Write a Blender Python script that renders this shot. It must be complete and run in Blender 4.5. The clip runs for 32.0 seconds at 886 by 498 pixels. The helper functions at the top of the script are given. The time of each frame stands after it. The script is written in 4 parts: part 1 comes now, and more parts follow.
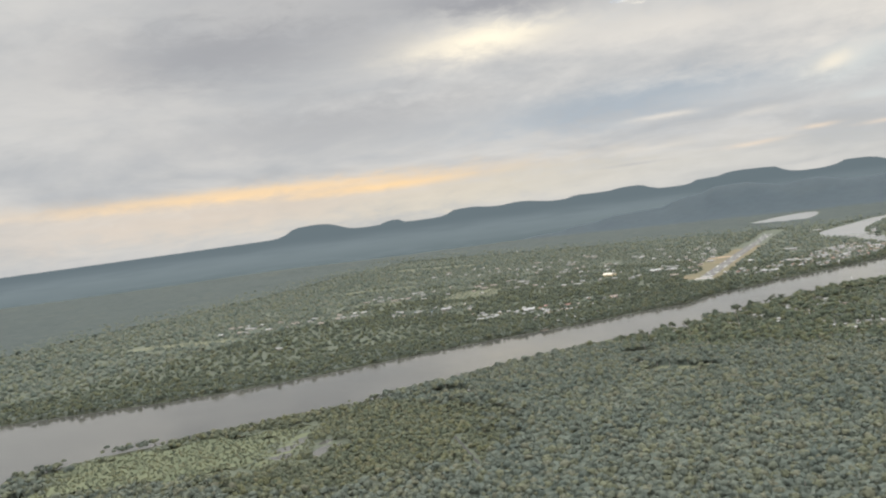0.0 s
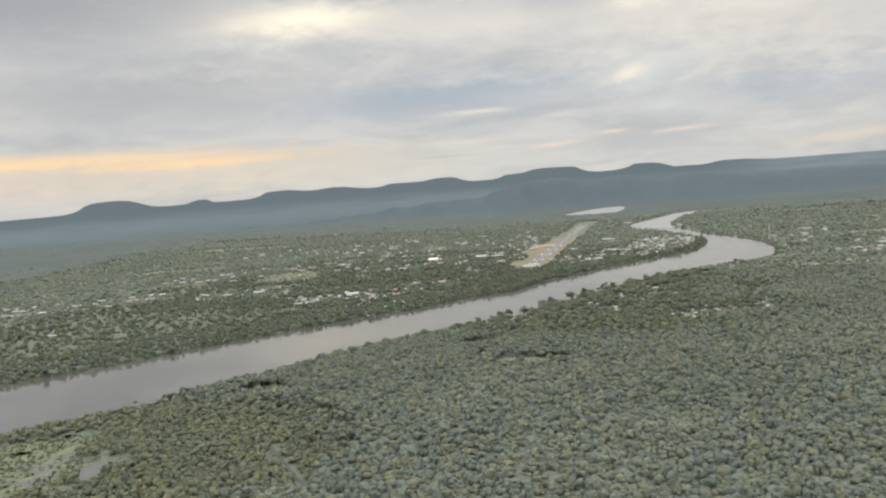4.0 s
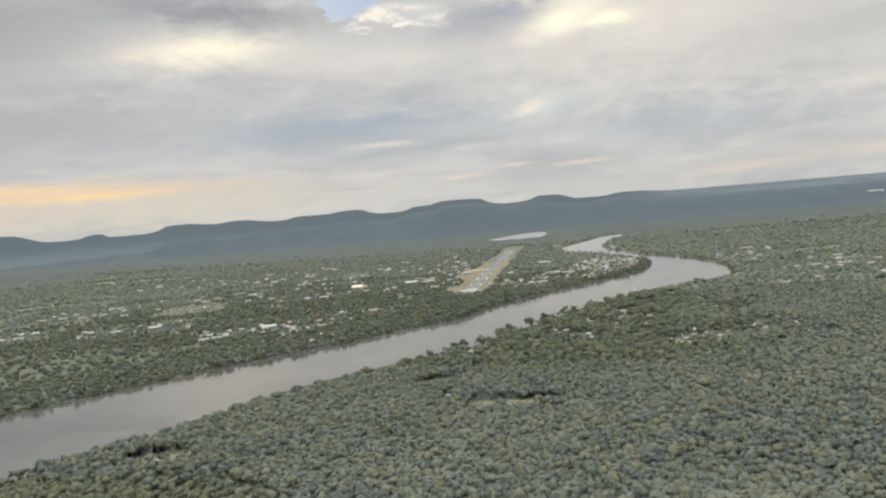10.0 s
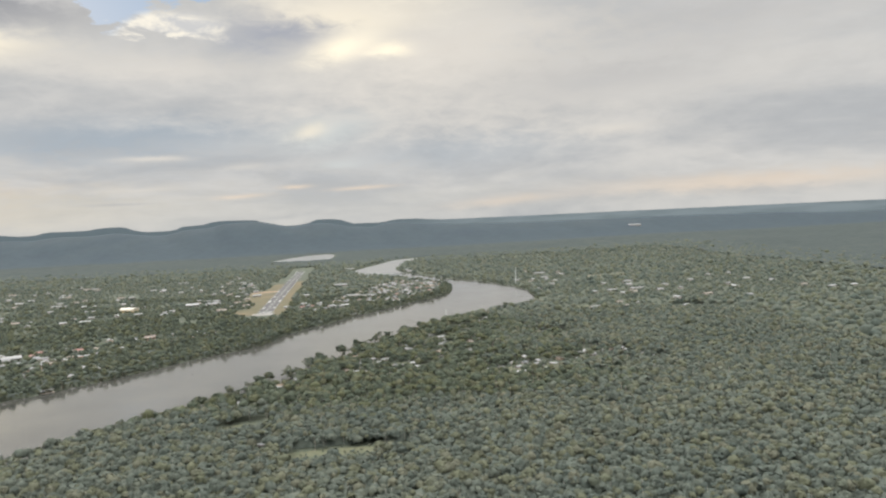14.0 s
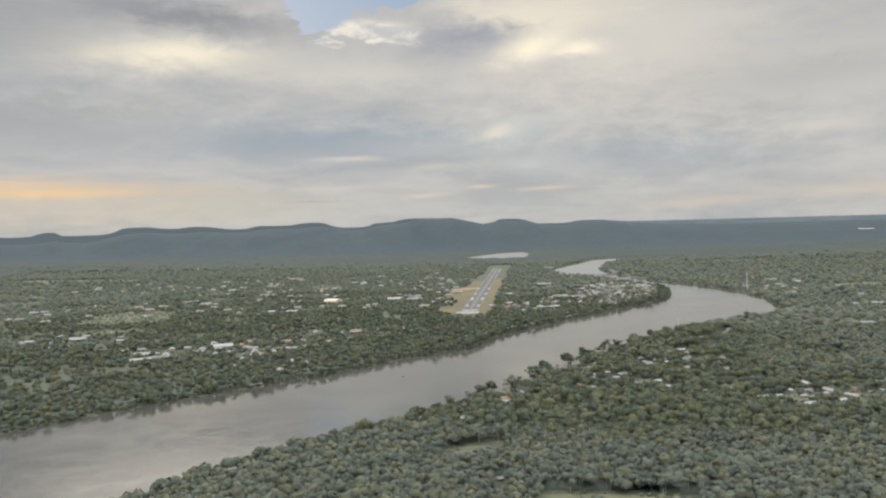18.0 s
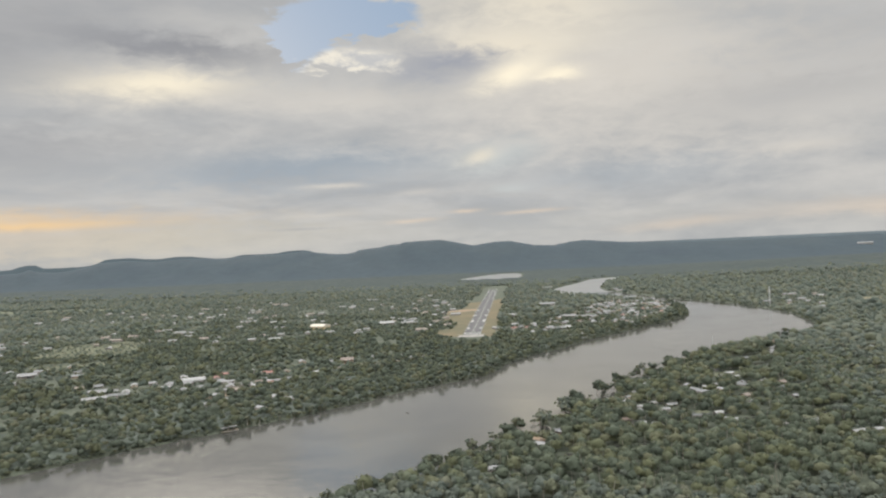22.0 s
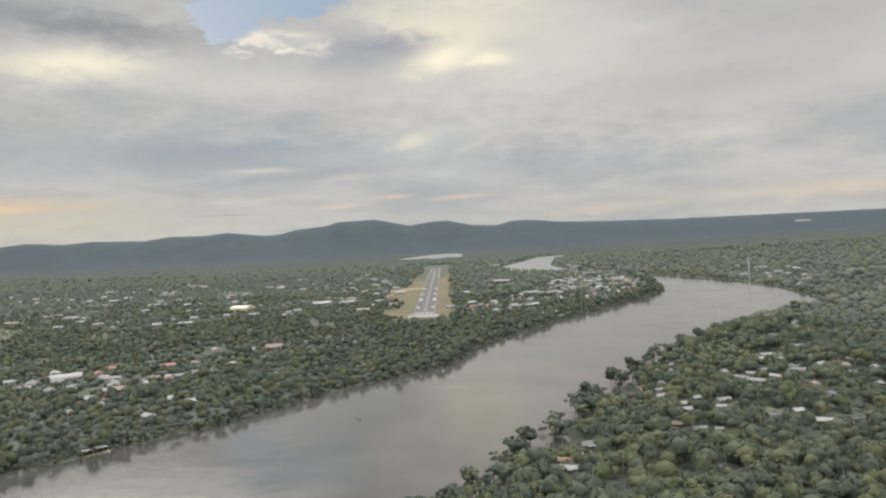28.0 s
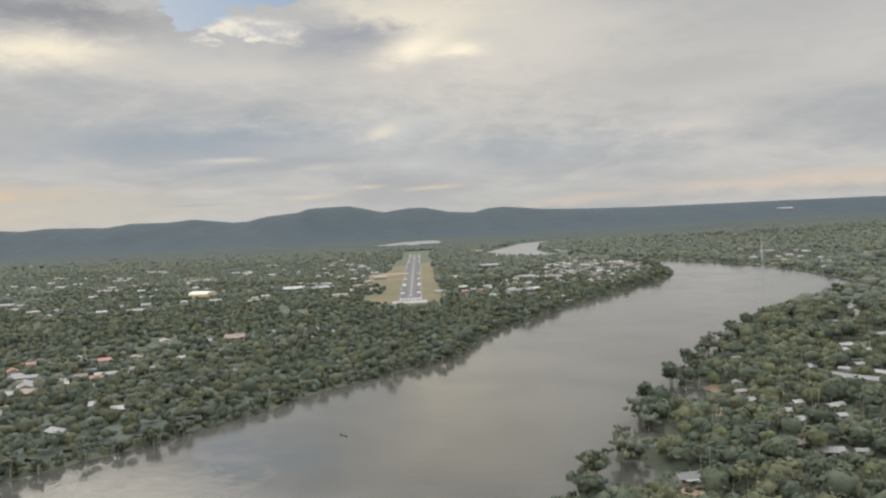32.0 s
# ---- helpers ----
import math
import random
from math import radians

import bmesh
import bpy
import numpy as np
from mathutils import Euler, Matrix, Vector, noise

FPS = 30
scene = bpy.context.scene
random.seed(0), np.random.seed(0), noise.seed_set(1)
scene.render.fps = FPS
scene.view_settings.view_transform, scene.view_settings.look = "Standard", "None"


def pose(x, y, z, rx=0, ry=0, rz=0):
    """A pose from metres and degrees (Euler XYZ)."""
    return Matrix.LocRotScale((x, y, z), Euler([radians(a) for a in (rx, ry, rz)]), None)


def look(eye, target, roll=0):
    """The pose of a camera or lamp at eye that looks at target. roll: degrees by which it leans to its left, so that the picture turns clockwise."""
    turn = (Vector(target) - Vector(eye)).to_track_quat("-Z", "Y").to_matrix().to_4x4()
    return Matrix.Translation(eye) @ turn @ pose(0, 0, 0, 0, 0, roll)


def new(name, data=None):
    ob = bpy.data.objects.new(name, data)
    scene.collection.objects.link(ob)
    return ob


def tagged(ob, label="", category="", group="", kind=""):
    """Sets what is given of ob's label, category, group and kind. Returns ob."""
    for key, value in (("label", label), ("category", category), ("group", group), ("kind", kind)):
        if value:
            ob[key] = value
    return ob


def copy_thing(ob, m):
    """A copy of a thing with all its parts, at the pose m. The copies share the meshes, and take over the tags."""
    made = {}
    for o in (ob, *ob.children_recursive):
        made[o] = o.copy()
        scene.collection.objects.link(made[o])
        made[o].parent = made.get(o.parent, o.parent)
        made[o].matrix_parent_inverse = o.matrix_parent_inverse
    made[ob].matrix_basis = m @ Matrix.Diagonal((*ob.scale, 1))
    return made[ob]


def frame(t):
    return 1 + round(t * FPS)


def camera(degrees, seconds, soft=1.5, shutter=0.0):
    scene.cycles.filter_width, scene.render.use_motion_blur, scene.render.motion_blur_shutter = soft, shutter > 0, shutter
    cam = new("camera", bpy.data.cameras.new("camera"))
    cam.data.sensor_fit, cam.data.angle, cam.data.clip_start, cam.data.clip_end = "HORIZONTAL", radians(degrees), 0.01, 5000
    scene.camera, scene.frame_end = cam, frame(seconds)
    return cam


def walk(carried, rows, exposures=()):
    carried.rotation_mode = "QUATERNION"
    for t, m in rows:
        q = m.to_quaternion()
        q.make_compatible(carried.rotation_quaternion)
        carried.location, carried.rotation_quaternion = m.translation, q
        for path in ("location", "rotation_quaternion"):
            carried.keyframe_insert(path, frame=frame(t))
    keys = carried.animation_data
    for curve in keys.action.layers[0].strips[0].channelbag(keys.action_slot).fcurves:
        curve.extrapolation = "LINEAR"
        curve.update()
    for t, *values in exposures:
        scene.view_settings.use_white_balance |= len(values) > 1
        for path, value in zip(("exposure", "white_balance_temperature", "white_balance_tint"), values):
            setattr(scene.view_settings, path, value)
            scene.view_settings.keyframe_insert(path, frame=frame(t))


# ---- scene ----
cam = camera(60.53, 32.0, soft=2.2)
# seconds, eye, target, roll
PATH = [
    (0, (413.2, -1940.6, 247.7), (362.20, -1854.68, 243.00), -7.59),
    (0.5, (401.9, -1924.9, 245.5), (358.23, -1835.22, 238.66), -7.82),
    (1, (390.8, -1909.4, 243.0), (352.50, -1817.43, 234.81), -7.07),
    (1.5, (380.0, -1894.0, 240.5), (344.29, -1801.00, 231.86), -7.03),
    (2, (369.4, -1878.6, 237.7), (335.03, -1785.08, 229.11), -6.97),
    (2.5, (359.1, -1863.2, 234.9), (326.49, -1769.08, 226.39), -6.49),
    (3, (349.0, -1848.1, 231.9), (317.94, -1753.39, 223.32), -5.80),
    (3.5, (339.2, -1833.0, 229.0), (309.39, -1737.92, 220.13), -5.15),
    (5.5, (301.5, -1774.5, 217.1), (274.92, -1678.48, 208.02), -4.17),
    (6, (292.5, -1760.0, 214.1), (266.90, -1663.76, 205.12), -4.08),
    (6.5, (284.1, -1745.5, 211.3), (259.10, -1649.08, 202.31), -4.03),
    (7, (276.1, -1730.6, 208.6), (251.46, -1634.15, 199.65), -3.99),
    (7.5, (268.0, -1715.6, 206.1), (243.74, -1619.00, 197.19), -4.02),
    (8, (259.7, -1700.1, 203.7), (236.73, -1603.17, 195.30), -4.06),
    (8.5, (251.3, -1684.4, 201.3), (230.66, -1586.77, 194.13), -4.19),
    (9, (243.1, -1668.5, 198.9), (224.13, -1570.48, 192.50), -4.45),
    (9.5, (235.5, -1652.7, 196.5), (217.27, -1554.53, 190.37), -4.66),
    (10, (228.2, -1637.1, 194.2), (211.35, -1538.70, 188.32), -4.98),
    (10.5, (221.3, -1621.8, 192.0), (206.00, -1523.18, 186.12), -5.06),
    (11, (214.4, -1607.0, 190.0), (200.30, -1508.14, 183.98), -4.98),
    (11.5, (207.8, -1592.5, 188.1), (194.65, -1493.51, 181.98), -4.90),
    (12, (201.2, -1578.1, 186.3), (189.03, -1479.07, 180.11), -4.90),
    (12.5, (194.6, -1563.5, 184.6), (184.79, -1464.17, 178.24), -4.76),
    (13, (187.7, -1548.1, 183.2), (186.55, -1448.30, 176.90), -3.69),
    (13.5, (180.4, -1531.8, 182.1), (192.77, -1432.69, 177.61), -2.76),
    (15.5, (148.1, -1463.7, 179.3), (154.88, -1364.11, 174.02), -3.02),
    (16, (140.8, -1447.0, 178.2), (137.07, -1347.17, 173.95), -2.74),
    (16.5, (134.5, -1430.6, 176.6), (123.94, -1331.29, 172.55), -2.21),
    (17, (128.8, -1414.6, 174.7), (117.20, -1315.39, 170.17), -1.66),
    (17.5, (123.6, -1398.7, 172.5), (111.98, -1299.50, 168.37), -1.68),
    (18, (118.5, -1382.8, 170.2), (106.87, -1283.56, 166.50), -1.70),
    (18.5, (113.5, -1366.7, 168.0), (102.09, -1267.43, 165.34), -2.06),
    (19, (108.5, -1350.5, 165.8), (98.06, -1251.04, 164.71), -2.49),
    (19.5, (103.6, -1334.1, 163.7), (93.53, -1234.57, 163.07), -2.52),
    (20, (98.8, -1317.5, 161.5), (88.69, -1218.03, 160.94), -2.55),
    (20.5, (94.2, -1301.0, 159.2), (84.08, -1201.50, 158.72), -2.62),
    (21, (89.7, -1284.6, 156.9), (79.59, -1185.09, 156.44), -2.60),
    (21.5, (85.2, -1268.3, 154.6), (75.10, -1168.79, 154.16), -2.60),
    (22, (80.7, -1252.0, 152.4), (71.11, -1152.50, 151.92), -2.78),
    (22.5, (76.4, -1235.8, 150.2), (67.94, -1136.15, 149.56), -3.10),
    (23, (72.2, -1219.5, 148.0), (64.94, -1119.74, 147.03), -3.29),
    (23.5, (68.3, -1203.2, 145.7), (61.75, -1103.38, 144.43), -3.39),
    (24, (64.5, -1186.8, 143.3), (58.47, -1087.03, 141.87), -3.27),
    (24.5, (60.8, -1170.5, 140.8), (55.43, -1070.63, 139.20), -3.17),
    (25, (57.2, -1154.0, 138.2), (52.68, -1054.11, 136.53), -3.17),
    (25.5, (53.8, -1137.5, 135.7), (50.07, -1037.58, 133.77), -3.23),
    (27.5, (41.1, -1071.8, 125.1), (39.45, -971.83, 122.68), -3.29),
    (28, (38.0, -1055.5, 122.7), (37.41, -955.58, 119.86), -2.99),
    (28.5, (34.7, -1039.4, 120.3), (35.39, -939.46, 116.91), -2.82),
    (29, (31.4, -1023.4, 117.9), (33.04, -923.52, 114.09), -2.86),
    (29.5, (28.3, -1007.6, 115.5), (30.48, -907.72, 111.38), -2.95),
    (30, (25.3, -991.5, 113.0), (27.78, -891.58, 108.77), -2.90),
    (30.5, (22.5, -974.8, 110.4), (25.16, -874.88, 106.12), -2.87),
    (31, (20.0, -957.8, 107.7), (22.98, -857.90, 103.47), -2.88),
    (31.5, (17.5, -941.0, 105.1), (20.59, -841.13, 100.92), -2.90),
    (32, (15.2, -924.4, 102.6), (18.24, -824.54, 98.36), -2.84),
]
walk(cam, [(t, look(eye, target, roll)) for t, eye, target, roll in PATH],
     exposures=[(0, 0.16), (6, 0.20), (9, 0.12), (13, 0.10), (16, 0.02), (19, -0.10), (25, -0.06), (32, -0.10)])

rng = np.random.default_rng(7)


# ---- nodes ----
class Net:
    """Short writing for node trees."""

    def __init__(self, tree, fresh=True):
        self.tree = tree
        if fresh:
            tree.nodes.clear()

    def add(self, kind, **values):
        n = self.tree.nodes.new(kind)
        for k, v in values.items():
            setattr(n, k, v)
        return n

    def put(self, socket, value):
        if isinstance(value, bpy.types.NodeSocket):
            self.tree.links.new(value, socket)
        else:
            socket.default_value = value

    def m(self, op, a, b=0.0, c=0.0, clamp=False):
        n = self.add("ShaderNodeMath", operation=op, use_clamp=clamp)
        for s, v in zip(n.inputs, (a, b, c)):
            self.put(s, v)
        return n.outputs[0]

    def vec(self, x, y, z=0.0):
        n = self.add("ShaderNodeCombineXYZ")
        for s, v in zip(n.inputs, (x, y, z)):
            self.put(s, v)
        return n.outputs[0]

    def noise(self, vector, scale, detail=4.0, rough=0.55, warp=0.0):
        n = self.add("ShaderNodeTexNoise")
        self.put(n.inputs["Vector"], vector)
        for k, v in (("Scale", scale), ("Detail", detail), ("Roughness", rough), ("Distortion", warp)):
            n.inputs[k].default_value = v
        return n.outputs["Fac"]

    def ramp(self, fac, lo, hi, smooth=True):
        n = self.add("ShaderNodeMapRange", interpolation_type="SMOOTHSTEP" if smooth else "LINEAR")
        self.put(n.inputs[0], fac)
        n.inputs[1].default_value, n.inputs[2].default_value = lo, hi
        return n.outputs[0]

    def mix(self, fac, a, b, kind="MIX"):
        n = self.add("ShaderNodeMix", data_type="RGBA", blend_type=kind)
        for s, v in ((n.inputs[0], fac), (n.inputs[6], a), (n.inputs[7], b)):
            self.put(s, (*v, 1) if isinstance(v, tuple) and len(v) == 3 else v)
        return n.outputs[2]


# ---- sky: broken evening overcast with a low sun behind it ----
SUN_AZ, SUN_EL = -27.0, 14.0
world = bpy.data.worlds.new("evening_sky")
scene.world = world
world.use_nodes = True
w = Net(world.node_tree)
way = w.add("ShaderNodeTexCoord").outputs["Generated"]
xyz = w.add("ShaderNodeSeparateXYZ")
w.put(xyz.inputs[0], way)
dx, dy, dz = xyz.outputs
AZ = w.m("MULTIPLY", w.m("ARCTAN2", dx, dy), 57.2958)
EL = w.m("MULTIPLY", w.m("ARCSINE", dz), 57.2958)
up = w.m("MAXIMUM", dz, 0.0)
flat = w.m("DIVIDE", 1.0, w.m("ADD", up, 0.17))
deck = w.vec(w.m("MULTIPLY", dx, flat), w.m("MULTIPLY", dy, flat), 0.0)
wide = w.m("SUBTRACT", w.noise(deck, 1.3, 5.0, 0.6), 0.5)
fine = w.m("SUBTRACT", w.noise(deck, 4.2, 6.0, 0.62), 0.5)


curl = w.m("SUBTRACT", w.noise(w.vec(w.m("MULTIPLY", AZ, 0.42), w.m("MULTIPLY", EL, 1.05), 2.0), 1.0, 7.0, 0.62, 0.4), 0.5)


def blob(az, el, saz, sel, skew=0.0):
    """A soft patch of cloud round a direction, its edge frayed."""
    off = w.m("SUBTRACT", w.m("ADD", AZ, w.m("ADD", w.m("MULTIPLY", fine, saz * 0.6), w.m("MULTIPLY", curl, min(saz, 5.0) * 1.2))), az)
    a = w.m("DIVIDE", off, saz)
    e = w.m("ADD", EL, w.m("ADD", w.m("MULTIPLY", wide, sel * 0.5), w.m("ADD", w.m("MULTIPLY", fine, sel * 0.8), w.m("MULTIPLY", curl, sel * 1.9))))
    e = w.m("DIVIDE", w.m("SUBTRACT", w.m("SUBTRACT", e, el), w.m("MULTIPLY", off, skew)), sel)
    return w.m("EXPONENT", w.m("MULTIPLY", w.m("ADD", w.m("MULTIPLY", a, a), w.m("MULTIPLY", e, e)), -1.0))


nishita = w.add("ShaderNodeTexSky", sky_type="NISHITA", sun_disc=False)
nishita.sun_elevation, nishita.sun_rotation = radians(SUN_EL), radians(SUN_AZ)
blue = w.mix(1.0, nishita.outputs[0], (0.05, 0.05, 0.05), "MULTIPLY")
# cloud deck: grey bellies and paler gaps
belly = w.noise(deck, 1.15, 6.0, 0.56, 0.5)
streak = w.noise(w.vec(w.m("MULTIPLY", AZ, 0.045), w.m("MULTIPLY", EL, 0.20)), 1.0, 5.0, 0.55, 0.3)
tone = w.m("ADD", w.m("MULTIPLY", belly, 0.68), w.m("MULTIPLY", streak, 0.32))
cloud = w.mix(w.ramp(tone, 0.36, 0.62), (0.44, 0.455, 0.47), (0.61, 0.60, 0.58))
TONES = dict(slate=(0.33, 0.335, 0.355), ash=(0.43, 0.435, 0.445), dusk=(0.37, 0.39, 0.445), blue=(0.375, 0.43, 0.485), haze=(0.56, 0.555, 0.525),
             milk=(0.61, 0.64, 0.63), pale=(0.72, 0.68, 0.62), cream=(0.86, 0.79, 0.66), glow=(1.06, 0.96, 0.76), straw=(0.70, 0.635, 0.50),
             amber=(0.92, 0.66, 0.38), peach=(0.66, 0.57, 0.48), rose=(0.76, 0.64, 0.52))
# bearing, elevation, their spreads, slant, amount, tone
HIGH_CLOUDS = [
    # slate and cream above the view, added to dim and brighten the river's reflection
    (-36.0, 20.5, 15.0, 4.0, 0.0, 0.85, "slate"),    (12.0, 10.0, 17.0, 5.0, 0.0, 0.7, "pale"), (3.0, 17.5, 9.0, 3.6, 0.0, 0.9, "cream"),
    (-25.0, 14.8, 7.5, 1.0, -0.10, 1.0, "slate"), (-26.0, 12.1, 6.5, 1.1, 0.0, 0.9, "cream"), (-25.6, 12.2, 3.2, 0.7, 0.0, 0.9, "glow"),
    (-13.0, 11.0, 9.0, 0.9, 0.0, 0.6, "pale"), (-4.3, 13.5, 3.8, 1.3, 0.0, 0.95, "dusk"), (0.5, 14.6, 5.0, 1.0, -0.08, 1.0, "cream"),
    (7.0, 11.5, 6.5, 1.9, 0.1, 0.95, "pale"), (0.4, 12.5, 2.6, 0.9, 0.25, 1.0, "glow"), (3.8, 12.2, 1.8, 0.5, 0.0, 1.0, "glow"),
    (20.0, 9.4, 8.0, 1.5, 0.05, 0.5, "ash"), (28.0, 13.0, 8.0, 2.0, 0.1, 0.5, "ash"), (-44.0, 13.5, 12.0, 2.6, 0.05, 0.8, "slate")]
LOW_CLOUDS = [
    (-16.0, 6.2, 12.0, 1.4, 0.0, 0.9, "blue"), (-38.0, 7.6, 13.0, 1.9, 0.02, 0.9, "ash"), (8.0, 4.6, 9.0, 1.2, 0.0, 0.5, "blue"),
    (-1.4, 6.4, 3.0, 1.0, 0.1, 0.8, "milk"), (-2.4, 6.5, 1.3, 0.5, 0.2, 0.8, "cream"), (20.1, 5.6, 2.6, 0.5, 0.03, 0.7, "pale"),
    (-10.0, 0.6, 70.0, 1.7, 0.0, 0.5, "haze"), (-30.0, 1.5, 14.0, 1.3, 0.0, 0.6, "straw"), (-44.0, 3.2, 14.0, 0.5, -0.01, 1.0, "amber"),
    (-47.0, 1.9, 17.0, 1.3, 0.0, 0.8, "peach"), (-34.5, 2.6, 6.0, 0.3, 0.0, 0.9, "amber")]
STREAKS = [
    (-13.4, 4.8, 2.4, 0.20, 0.0, 0.8, "pale"), (-7.3, 4.1, 1.6, 0.2, 0.0, 0.5, "pale"), (-0.3, 4.0, 1.8, 0.35, 0.05, 0.6, "milk"),
    (-3.7, 2.5, 1.0, 0.14, 0.0, 0.8, "rose"), (-7.8, 1.95, 1.6, 0.16, 0.03, 0.7, "rose"), (1.3, 2.25, 2.2, 0.14, 0.02, 0.7, "rose"),
    (-14.7, 2.65, 2.6, 0.18, 0.0, 0.5, "pale"), (12.1, 0.8, 4.0, 0.35, 0.05, 0.5, "rose"), (29.0, 1.3, 10.0, 0.6, 0.0, 0.7, "rose"),
    (-16.0, 1.7, 2.0, 0.09, 0.0, 0.5, "ash")]
for az, el, saz, sel, skew, amount, tint in HIGH_CLOUDS + LOW_CLOUDS + STREAKS:
    cloud = w.mix(w.m("MULTIPLY", blob(az, el, saz, sel, skew), amount), cloud, TONES[tint])
puff = w.m("ADD", 1.0, w.m("ADD", w.m("MULTIPLY", fine, 0.08), w.m("MULTIPLY", curl, 0.13)))
cloud = w.mix(1.0, cloud, w.vec(puff, puff, puff), "MULTIPLY")
gap = w.m("ADD", blob(-15.7, 15.2, 2.1, 1.6), blob(-11.5, 17.0, 5.5, 1.5))
hole = w.ramp(w.m("ADD", gap, w.m("MULTIPLY", curl, 1.0)), 0.32, 0.56)
sky = w.mix(hole, cloud, w.mix(0.75, blue, (0.36, 0.50, 0.70)))
heap = w.ramp(w.m("ADD", blob(-11.2, 13.9, 3.8, 1.0), w.m("MULTIPLY", curl, 1.1)), 0.28, 0.74)
sky = w.mix(heap, sky, w.mix(w.ramp(curl, -0.12, 0.14), (0.60, 0.60, 0.60), (0.94, 0.88, 0.76)))
# much brighter deck overhead, out of view, added to light the ground
lift = w.m("ADD", 1.0, w.m("MULTIPLY", w.ramp(EL, 23.0, 40.0), 6.6))
sky = w.mix(1.0, sky, w.vec(lift, lift, lift), "MULTIPLY")
# far plain of woods, out to the horizon, with haze painted paler towards it
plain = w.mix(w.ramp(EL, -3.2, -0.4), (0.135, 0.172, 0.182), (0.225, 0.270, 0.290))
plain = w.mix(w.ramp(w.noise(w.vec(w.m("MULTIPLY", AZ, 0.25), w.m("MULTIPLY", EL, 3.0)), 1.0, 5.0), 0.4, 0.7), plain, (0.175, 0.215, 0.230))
RIM = ((-60, -0.40), (-48, -0.36), (-43.5, -0.32), (-41.7, 0.18), (-39.8, 0.38), (-36.5, -0.27), (-35, -0.24), (-34, 0.0), (-33.2, -0.27), (-31.3, -0.28),
       (-29.8, 0.02), (-28.5, 0.17), (-26, 0.0), (-24.8, 0.1), (-21.5, -0.17), (-20, 0.02), (-18.5, -0.01), (-16.5, 0.15), (-15, -0.12), (-13, -0.3),
       (-11.8, -0.03), (-10.2, 0.03), (-9, 0.24), (-6.5, 0.14), (-4.4, -0.34), (-2.5, -0.04), (-1.7, 0.02), (0.5, -0.4), (2.2, -0.42), (4, -0.24), (7.5, -0.42), (20, -0.43), (60, -0.43))
line = w.add("ShaderNodeFloatCurve")
w.put(line.inputs["Value"], w.m("DIVIDE", w.m("ADD", AZ, 60.0), 120.0))
curve = line.mapping.curves[0]
for az, el in RIM[1:-1]:
    curve.points.new((az + 60) / 120, el + 0.5)
for point, (az, el) in zip(curve.points, RIM):
    point.location, point.handle_type = ((az + 60) / 120, el + 0.5), "AUTO_CLAMPED"
line.mapping.update()
rim = w.m("SUBTRACT", w.m("ADD", line.outputs[0], w.m("MULTIPLY", w.m("SUBTRACT", w.noise(w.vec(AZ, 0.0), 1.1, 5.0, 0.6), 0.5), 0.09)), 0.5)
# far ridge: flat blue-grey of distance haze painted over the plain
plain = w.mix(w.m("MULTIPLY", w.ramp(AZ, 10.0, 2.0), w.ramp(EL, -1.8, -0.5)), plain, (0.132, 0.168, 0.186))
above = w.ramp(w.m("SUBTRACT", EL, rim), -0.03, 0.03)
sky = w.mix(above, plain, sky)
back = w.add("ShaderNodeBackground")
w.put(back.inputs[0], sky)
back.inputs[1].default_value = 1.0
w.put(w.add("ShaderNodeOutputWorld").inputs[0], back.outputs[0])

sun = new("sun", bpy.data.lights.new("sun", "SUN"))
sun.data.energy, sun.data.angle, sun.data.color = 0.5, radians(40), (1.0, 0.9, 0.76)
_az, _el = radians(SUN_AZ), radians(SUN_EL + 22)
sun.matrix_world = look((0, 0, 0), (-math.sin(_az) * math.cos(_el), -math.cos(_az) * math.cos(_el), -math.sin(_el)))


# ---- materials ----
def material(name, build, rough=0.9, metal=0.0, spec=0.3):
    """build(net, position) gives the base colour, and a height for the bump or None with its distance."""
    mat = bpy.data.materials.new(name)
    mat.use_nodes = True
    n = Net(mat.node_tree)
    b = n.add("ShaderNodeBsdfPrincipled")
    b.inputs["Roughness"].default_value, b.inputs["Metallic"].default_value = rough, metal
    b.inputs["Specular IOR Level"].default_value = spec
    colour, height, depth = build(n, n.add("ShaderNodeNewGeometry").outputs["Position"])
    n.put(b.inputs["Base Color"], (*colour, 1) if isinstance(colour, tuple) else colour)
    if height is not None:
        bump = n.add("ShaderNodeBump")
        bump.inputs["Distance"].default_value = depth
        n.put(bump.inputs["Height"], height)
        n.put(b.inputs["Normal"], bump.outputs[0])
    n.put(n.add("ShaderNodeOutputMaterial").inputs[0], b.outputs[0])
    return mat


